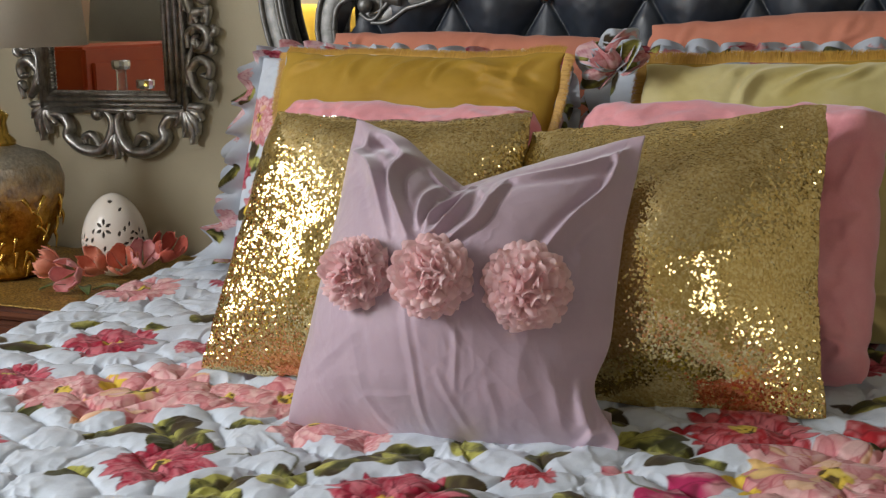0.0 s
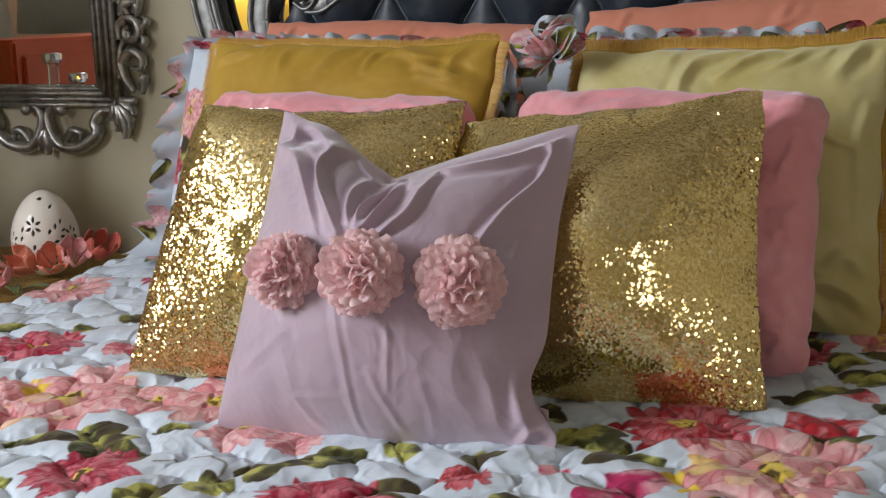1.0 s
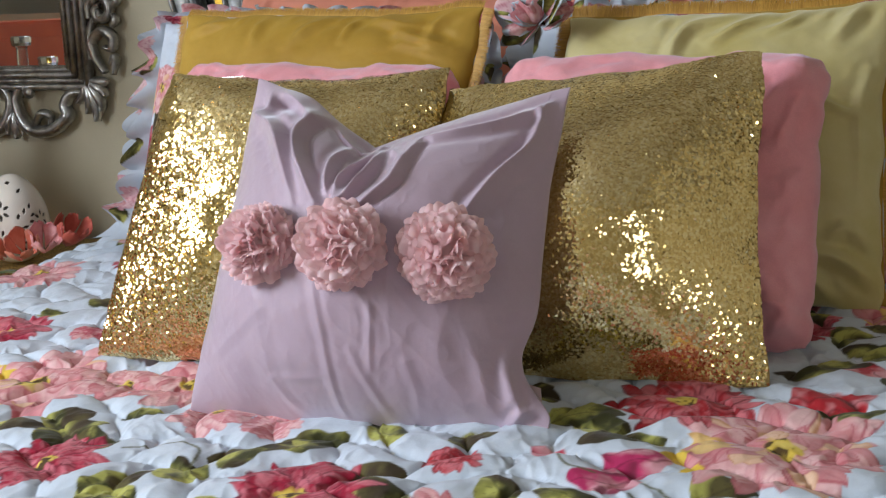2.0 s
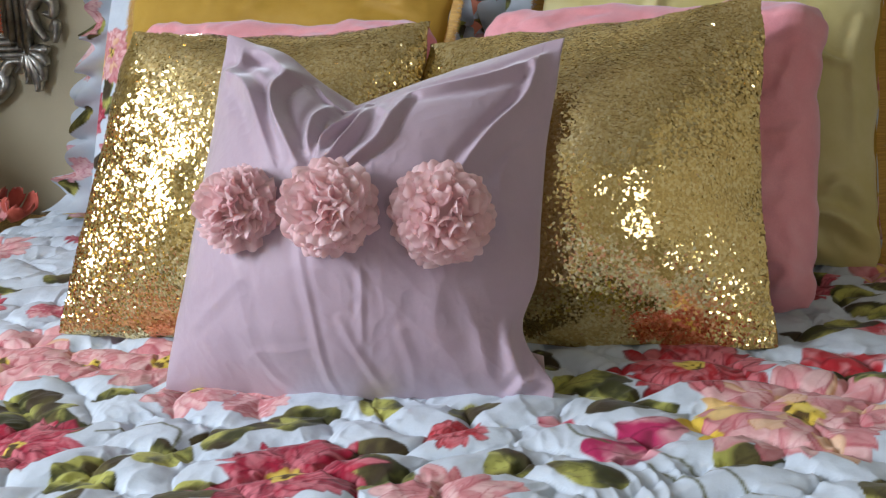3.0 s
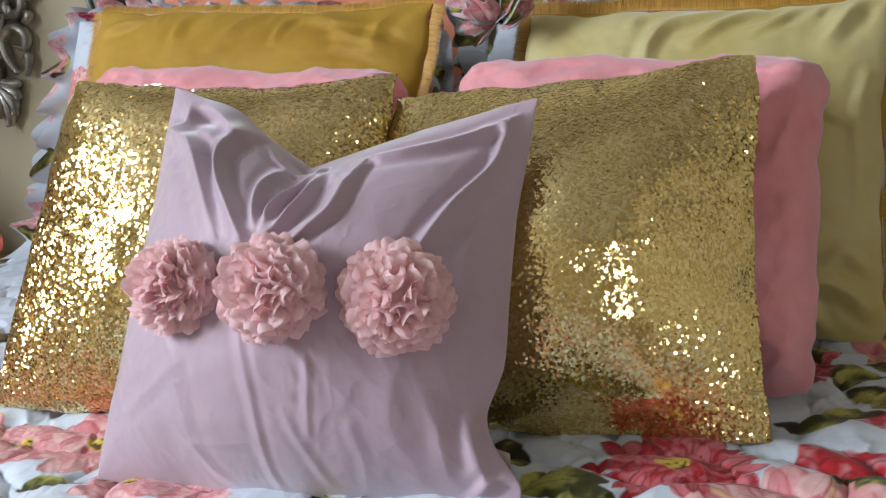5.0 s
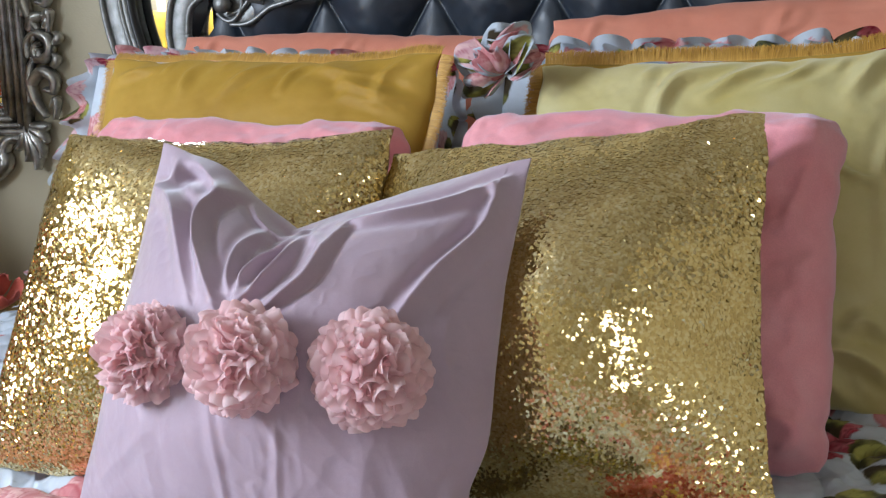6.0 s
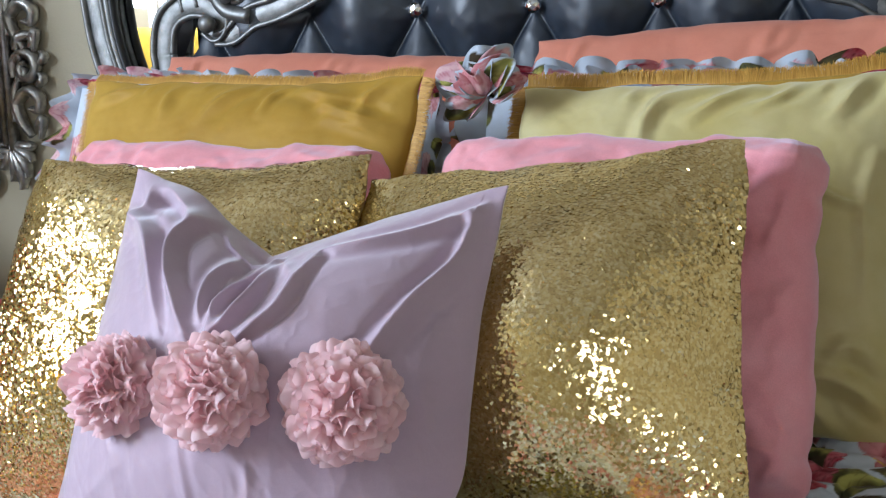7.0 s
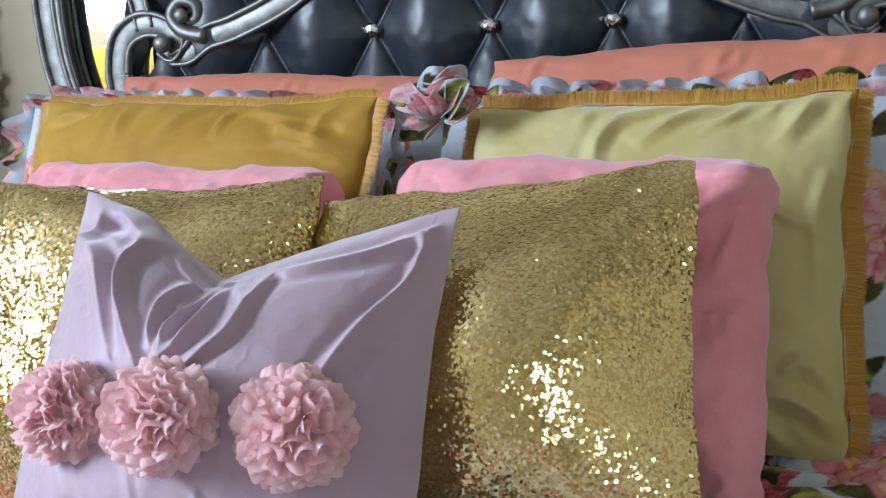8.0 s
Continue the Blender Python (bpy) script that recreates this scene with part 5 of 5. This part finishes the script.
def corner(flip):
    f = (lambda x: x) if not flip else (lambda x: MX0 + MX1 - x)
    # acanthus at the lower corner
    for dx, dz, r in ((-0.030, -0.055, .011), (-0.005, -0.080, .012), (0.018, -0.098, .012), (0.034, -0.075, .011), (0.048, -0.040, .010), (0.055, -0.005, .009)):
        leaf_scroll([(f(MX1 + 0.030), MZ0 - 0.028), (f(MX1 + 0.034 + dx * 0.55 + 0.008), MZ0 - 0.028 + dz * 0.5), (f(MX1 + 0.034 + dx), MZ0 - 0.024 + dz)], r, wm)
    # side scrolls climbing the frame
    for z0 in (MZ0 + 0.02, MZ0 + 0.20, MZ0 + 0.38):
        leaf_scroll([(f(MX1 + 0.048), z0), (f(MX1 + 0.055), z0 + 0.04), (f(MX1 + 0.085), z0 + 0.065), (f(MX1 + 0.112), z0 + 0.05), (f(MX1 + 0.108), z0 + 0.025), (f(MX1 + 0.088), z0 + 0.028)], .010, wm)
        leaf_scroll([(f(MX1 + 0.085), z0 - 0.03), (f(MX1 + 0.060), z0 + 0.01), (f(MX1 + 0.052), z0 + 0.06), (f(MX1 + 0.065), z0 + 0.095)], .009, wm)
        leaf_scroll([(f(p.x), p.z) for p in spiral(MX1 + 0.085, z0 + 0.112, 0.038, 0.010, -2.6, -1.35, 18)][::2], .009, wm)
        leaf_scroll([(f(MX1 + 0.062), z0 + 0.15), (f(MX1 + 0.075), z0 + 0.175), (f(MX1 + 0.105), z0 + 0.18)], .010, wm)
        leaf_scroll([(f(MX1 + 0.100), z0 - 0.01), (f(MX1 + 0.115), z0 + 0.005), (f(MX1 + 0.108), z0 - 0.035)], .008, wm)
        for dx, dz, ln in ((0.070, 0.085, 0.030), (0.112, 0.075, 0.028), (0.120, 0.120, 0.026), (0.060, 0.125, 0.028), (0.098, 0.155, 0.030)):
            leaf_scroll([(f(MX1 + dx), z0 + dz), (f(MX1 + dx + 0.012), z0 + dz + ln * 0.5), (f(MX1 + dx + 0.004), z0 + dz + ln)], .0075, wm)
    # lower scroll running to the middle
    cx = (MX0 + MX1) / 2
    leaf_scroll([(f(MX1 + 0.025), MZ0 - 0.055), (f(MX1 - 0.015), MZ0 - 0.058), (f(MX1 - 0.035), MZ0 - 0.085), (f(MX1 - 0.03), MZ0 - 0.11), (f(MX1 - 0.075), MZ0 - 0.142), (f(MX1 - 0.13), MZ0 - 0.145), (f(cx + 0.02), MZ0 - 0.115), (f(cx + 0.008), MZ0 - 0.07), (f(cx + 0.028), MZ0 - 0.042), (f(cx + 0.048), MZ0 - 0.055)], .012, wm)
    leaf_scroll([(f(cx + 0.052), MZ0 - 0.135), (f(cx + 0.075), MZ0 - 0.105), (f(cx + 0.10), MZ0 - 0.11), (f(cx + 0.098), MZ0 - 0.13)], .008, wm)
    bm = bmesh.new()
    ball(bm, (f(cx + 0.052), 2.592, MZ0 - 0.052), 0.016, (1, 0.8, 1))
    part("knob", bm, M_SILVER2, wm)


corner(False)
corner(True)
cxm = (MX0 + MX1) / 2
for dx, dz in ((-0.022, -0.155), (0, -0.165), (0.022, -0.155)):
    leaf_scroll([(cxm, MZ0 - 0.10), (cxm + dx * 0.9, MZ0 - 0.13), (cxm + dx, MZ0 + dz)], .010, wm)

GROW2 = Matrix.Translation((-2.012, 2.735, 1.119)) @ Matrix.Scale(1.175, 4) @ Matrix.Translation((-MX1, -2.62, -MZ0))
for o in wm.children:
    o.data.transform(GROW2)

# ---- nightstand and what stands on it ----
NZ = 0.65
ns = thing("nightstand", (-2.14, 2.35, 0), "dark reddish wood nightstand beside the bed", "nightstand")
bm = bmesh.new()
box(bm, (-2.56, 2.03, 0.10), (-1.74, 2.70, NZ - 0.04), 0.006)
part("body", bm, M_WOOD, ns, smooth=False)
bm = bmesh.new()
box(bm, (-2.58, 2.005, NZ - 0.038), (-1.72, 2.71, NZ - 0.006), 0.010)
part("top", bm, M_WOOD, ns, smooth=False)
for z0, z1 in ((0.14, 0.35), (0.37, 0.595)):
    bm = bmesh.new()
    box(bm, (-2.53, 2.015, z0), (-1.77, 2.029, z1), 0.005)
    dr = part("drawer", bm, M_WOOD, ns, smooth=False)
    bm = bmesh.new()
    ball(bm, (-2.15, 2.002, (z0 + z1) / 2), 0.014)
    part("knob", bm, M_GOLD, dr, "small gold knob")
for lx in (-2.53, -1.77):
    for ly in (2.06, 2.67):
        bm = bmesh.new()
        lathe(bm, [(0.02, 0), (0.028, 0.05), (0.024, 0.099)], (lx, ly, 0), 14)
        part("leg", bm, M_WOOD, ns)
gxx, gyy = np.meshgrid(np.linspace(-2.57, -1.73, 90), np.linspace(2.01, 2.69, 70))
gzz = NZ - 0.002 + 0.003 * np.abs(vnoise(gxx, gyy, 60, 8)) + 0.002 * vnoise(gxx, gyy, 17, 9)
run = new("table_runner", fast_mesh("table_runner", np.stack([gxx, gyy, gzz], -1).reshape(-1, 3), grid_quads(*gxx.shape), M_LACE))
run.modifiers.new("cloth", 'SOLIDIFY').thickness = 0.003
tagged(run, "glittering gold lace runner on the nightstand", "table runner")

LXC, LYC = -2.290, 2.29
lamp = thing("table_lamp", (LXC, LYC, NZ), "table lamp with gold and silver mercury-glass base", "lamp")
bm = bmesh.new()
lathe(bm, [(0.085, 0.004), (0.098, 0.02), (0.094, 0.04), (0.088, 0.055), (0.118, 0.10), (0.145, 0.16), (0.163, 0.22), (0.168, 0.265), (0.155, 0.305), (0.12, 0.335), (0.07, 0.35), (0.045, 0.36)], (LXC, LYC, NZ), 64)
for v in bm.verts:
    a, z = math.atan2(v.co.y - LYC, v.co.x - LXC), v.co.z - NZ
    k = 1 + 0.012 * math.sin(9 * a + 20 * z) * (1 if z < 0.2 else 0.2)
    v.co.x, v.co.y = LXC + (v.co.x - LXC) * k, LYC + (v.co.y - LYC) * k
part("lamp_base", bm, M_MERC, lamp, "mottled gold and silver bulbous base")
rs = np.random.RandomState(4)
for k in range(70):
    a, z = rs.uniform(0, 6.28), rs.uniform(0.05, 0.235)
    rr = np.interp(z, [0.05, 0.10, 0.16, 0.235], [0.09, 0.118, 0.145, 0.166])
    c, s = math.cos(a), math.sin(a)
    o = Vector((LXC + rr * c, LYC + rr * s, NZ + z))
    tn = Vector((-s, c, 0))
    sw = rs.uniform(-0.02, 0.02)
    pts = smooth_line([o, o + tn * sw + Vector((c * 0.006, s * 0.006, -0.018)), o + tn * sw * 1.8 + Vector((c * 0.002, s * 0.002, -0.045))], 4)
    bm = bmesh.new()
    tube(bm, pts, lambda t: 0.007 * (1 - 0.8 * t), 6, 1.0, (c, s, 0.01))
    part("relief_leaf", bm, M_GOLD, lamp)
bm = bmesh.new()
lathe(bm, [(0.046, 0.355), (0.05, 0.37), (0.032, 0.39), (0.028, 0.42), (0.036, 0.44), (0.016, 0.455), (0.012, 0.52), (0.010, 0.86)], (LXC, LYC, NZ), 28)
part("neck", bm, M_GOLD, lamp, "gold leaf neck")
bm = bmesh.new()
lathe(bm, [(0.253, 0.62), (0.255, 0.622), (0.225, 0.92), (0.222, 0.92), (0.251, 0.624), (0.249, 0.62)], (LXC, LYC, NZ), 64, False)
part("shade", bm, M_SHADE, lamp, "tapered cream linen shade")

# pierced egg
EC, EW, EH = Vector((-1.985, 2.37, NZ + 0.004)), 0.086, 0.226
na, nb = 300, 220
aa, bb = np.meshgrid(np.linspace(0, 2 * np.pi, na + 1)[:-1], np.linspace(0.03, np.pi - 0.03, nb))


def egg_p(a, b, k=1.0):
    rr = EW * np.sin(b) * (1 + 0.16 * np.cos(b)) * k
    return np.stack([EC.x + rr * np.cos(a), EC.y + rr * np.sin(a), EC.z + EH / 2 - EH / 2 * np.cos(b) * k], -1)


EV = egg_p(aa, bb)
face_a = math.atan2(-0.24 - EC.y, 0.11 - EC.x)
hx = (aa - face_a + np.pi) % (2 * np.pi) - np.pi
hu, hv = hx * EW * np.sin(bb), EV[..., 2] - EC.z
hole = np.zeros(hu.shape, bool)


def pierce(u, v, ln, wd, turn):
    v = v * 1.14
    c, s = math.cos(turn), math.sin(turn)
    p, q = ((hu - u) * c + (hv - v) * s) / ln, (-(hu - u) * s + (hv - v) * c) / wd
    return p * p + q * q * (1 + 1.2 * p * p) < 1


for fu, fv, n in ((-0.030, 0.125, 6), (0.005, 0.045, 6), (0.075, 0.10, 6), (-0.10, 0.09, 6), (0.15, 0.08, 6)):
    for k in range(n):
        t = 2 * math.pi * k / n + 0.5
        hole |= pierce(fu + 0.0150 * math.cos(t), fv + 0.0145 * math.sin(t), 0.0085, 0.0042, t)
for u, v, t in ((0.012, 0.112, 1.3), (0.028, 0.122, 1.4), (0.044, 0.132, 1.2), (0.050, 0.112, 0.4), (0.045, 0.098, 0.1), (0.028, 0.088, 0.1), (-0.028, 0.078, 1.4), (-0.062, 0.118, 1.2), (-0.064, 0.098, 1.2), (-0.058, 0.080, 1.2), (0.02, 0.165, 0.6), (-0.008, 0.183, 0.1), (0.064, 0.07, 1.4), (-0.05, 0.06, 1.0), (0.04, 0.03, 0.3), (-0.04, 0.03, 2.5)):
    hole |= pierce(u, v, 0.0075, 0.0040, t)
ii = np.arange(nb * na).reshape(nb, na)
quads = np.stack([ii[:-1], np.roll(ii, -1, 1)[:-1], np.roll(ii, -1, 1)[1:], ii[1:]], -1)
keep = ~hole[:-1]
egg = thing("ceramic_egg", EC, "cream ceramic egg pierced with flower shapes", "ornament")
eo = part_me("shell", fast_mesh("shell", EV.reshape(-1, 3), quads[keep].reshape(-1, 4), M_EGG), egg, "glazed pierced shell")
eo.modifiers.new("wall", 'SOLIDIFY').thickness = 0.003
# added dark body just under the shell: shade of the hollow, put into colour
bm = bmesh.new()
lathe(bm, [(0.001 + EW * 0.93 * math.sin(b) * (1 + 0.16 * math.cos(b)), EH / 2 - EH / 2 * 0.94 * math.cos(b)) for b in np.linspace(0.02, 3.12, 24)], EC, 40)
part("inside", bm, M_EGGSHADE, egg, "added dark body standing for the shade within the shell")


def tulip(place, size, lean, mat, seed, label):
    """A silk tulip head: six cupped petals round a point."""
    rs = np.random.RandomState(seed)
    ob = thing("silk_tulip", place, label, "artificial flower", "silk tulips")
    up = Vector(lean).normalized()
    q = up.to_track_quat('Z', 'Y')
    for k in range(6):
        a0 = k * math.pi / 3 + rs.uniform(-0.2, 0.2)
        inner = 0.86 if k % 2 else 1.0
        opened = rs.uniform(0.9, 1.35)
        V = []
        for j in range(9):
            v = j / 8
            for i in range(7):
                u = i / 3 - 1
                w = 0.62 * math.sin(math.pi * min(0.1 + v * 0.62, 0.5 + v * 0.30)) * (1 if v < 0.75 else 1 - 2.2 * (v - 0.75) ** 1.0 * 0.9)
                rr = size * 0.62 * inner * (math.sin(0.25 + v * 1.9) * (0.65 + 0.35 * opened * v))
                a = a0 + u * w * 0.9
                V.append(Vector(place) + q @ Vector((rr * math.cos(a), rr * math.sin(a), size * (v * 1.05 + 0.05 * rs.normal() * v - 0.06 * abs(u) * v))))
        me = fast_mesh("petal", np.array([tuple(p) for p in V]), grid_quads(9, 7), mat)
        pt = part_me("petal", me, ob)
        pt.modifiers.new("cloth", 'SOLIDIFY').thickness = 0.0012
    return ob


tulip((-2.045, 2.235, NZ + 0.040), 0.074, (-0.75, -0.45, 0.40), M_PETO, 1, "orange silk tulip head lying on the nightstand")
tulip((-1.985, 2.215, NZ + 0.048), 0.078, (0.10, -0.8, 0.05), M_PETP, 2, "pale pink silk tulip head lying on the nightstand")
tulip((-1.935, 2.262, NZ + 0.040), 0.074, (-0.2, -0.7, 0.6), M_PETO, 6, "orange silk tulip head lying on the nightstand")
tulip((-1.880, 2.275, NZ + 0.045), 0.074, (0.3, -0.6, 0.6), M_PETO, 3, "orange silk tulip head lying on the nightstand")
tulip((-1.845, 2.300, NZ + 0.055), 0.070, (0.5, -0.5, 0.7), M_PETP, 4, "salmon pink silk tulip head lying on the nightstand")
tulip((-1.815, 2.345, NZ + 0.060), 0.078, (0.5, -0.2, 0.7), M_PETR, 5, "deep red silk tulip head lying on the nightstand")
for k, (a, b, c) in enumerate(((-2.02, 2.17, 0.6), (-1.93, 2.17, 2.4), (-1.88, 2.20, 0.2))):
    V = []
    for j in range(9):
        v = j / 8
        for i in range(5):
            u = i / 2 - 1
            w = 0.016 * math.sin(math.pi * (0.06 + 0.9 * v)) * u
            V.append((a + math.cos(c) * 0.09 * (v - 0.5) - math.sin(c) * w, b + math.sin(c) * 0.09 * (v - 0.5) + math.cos(c) * w, NZ + 0.006 + 0.012 * math.sin(v * 3) + 0.004 * abs(u)))
    lf = new("silk_leaf", fast_mesh("silk_leaf", np.array(V), grid_quads(9, 5), M_LEAF))
    lf.modifiers.new("cloth", 'SOLIDIFY').thickness = 0.001
    tagged(lf, "dark green silk leaf lying on the nightstand", "artificial leaf", "silk leaves")

# ---- what the mirrors show ----
chest = thing("chest", (-3.06, 1.50, 0), "tall orange-red lacquered chest of drawers", "chest of drawers")
bm = bmesh.new()
box(bm, (-3.29, 0.95, 0.05), (-2.86, 2.03, 1.24), 0.012)
part("body", bm, M_ORANGE, chest, smooth=False)
for z0, z1 in ((0.10, 0.44), (0.47, 0.81), (0.84, 1.18)):
    bm = bmesh.new()
    box(bm, (-2.862, 0.99, z0), (-2.845, 1.99, z1), 0.004)
    dr = part("drawer", bm, M_ORANGE, chest, smooth=False)
    for yy in (1.25, 1.75):
        bm = bmesh.new()
        box(bm, (-2.846, yy - 0.05, (z0 + z1) / 2 - 0.008), (-2.828, yy + 0.05, (z0 + z1) / 2 + 0.008), 0.004)
        part("handle", bm, M_SILVER, dr, "slim silver bar handle")
bm = bmesh.new()
box(bm, (-3.29, 0.93, 0), (-2.85, 2.05, 0.048), 0.004)
part("plinth", bm, M_WOOD, chest, smooth=False)

table = thing("side_table", (-2.62, 2.05, 0), "small dark wooden side table", "table")
bm = bmesh.new()
lathe(bm, [(0.16, 0.93), (0.17, 0.94), (0.17, 0.955), (0.16, 0.965)], (-2.62, 2.05, 0), 40)
part("tabletop", bm, M_WOOD, table)
bm = bmesh.new()
lathe(bm, [(0.15, 0), (0.14, 0.03), (0.03, 0.06), (0.024, 0.5), (0.03, 0.929)], (-2.62, 2.05, 0), 24)
part("pedestal", bm, M_WOOD, table)


def candle_holder(x, y, z, h, label):
    ob = thing("candle_holder", (x, y, z), label, "candle holder", "crystal candle holders")
    bm = bmesh.new()
    lathe(bm, [(0.026, 0), (0.026, 0.012), (0.016, 0.02), (0.018, h * 0.45), (0.014, h * 0.5), (0.020, h * 0.55), (0.018, h * 0.95), (0.022, h)], (x, y, z), 12)
    part("stem", bm, M_GLASS, ob, "cut clear glass stem", smooth=False)
    bm = bmesh.new()
    lathe(bm, [(0.030, h + 0.001), (0.034, h + 0.012), (0.034, h + 0.03), (0.028, h + 0.034)], (x, y, z), 12)
    part("cup", bm, M_CRYSTAL, ob, "faceted silver cup", smooth=False)


candle_holder(-2.585, 2.045, 0.967, 0.125, "cut glass candle holder with a silver cup")
candle_holder(-2.655, 2.085, 0.967, 0.195, "tall cut glass candle holder with a silver cup")
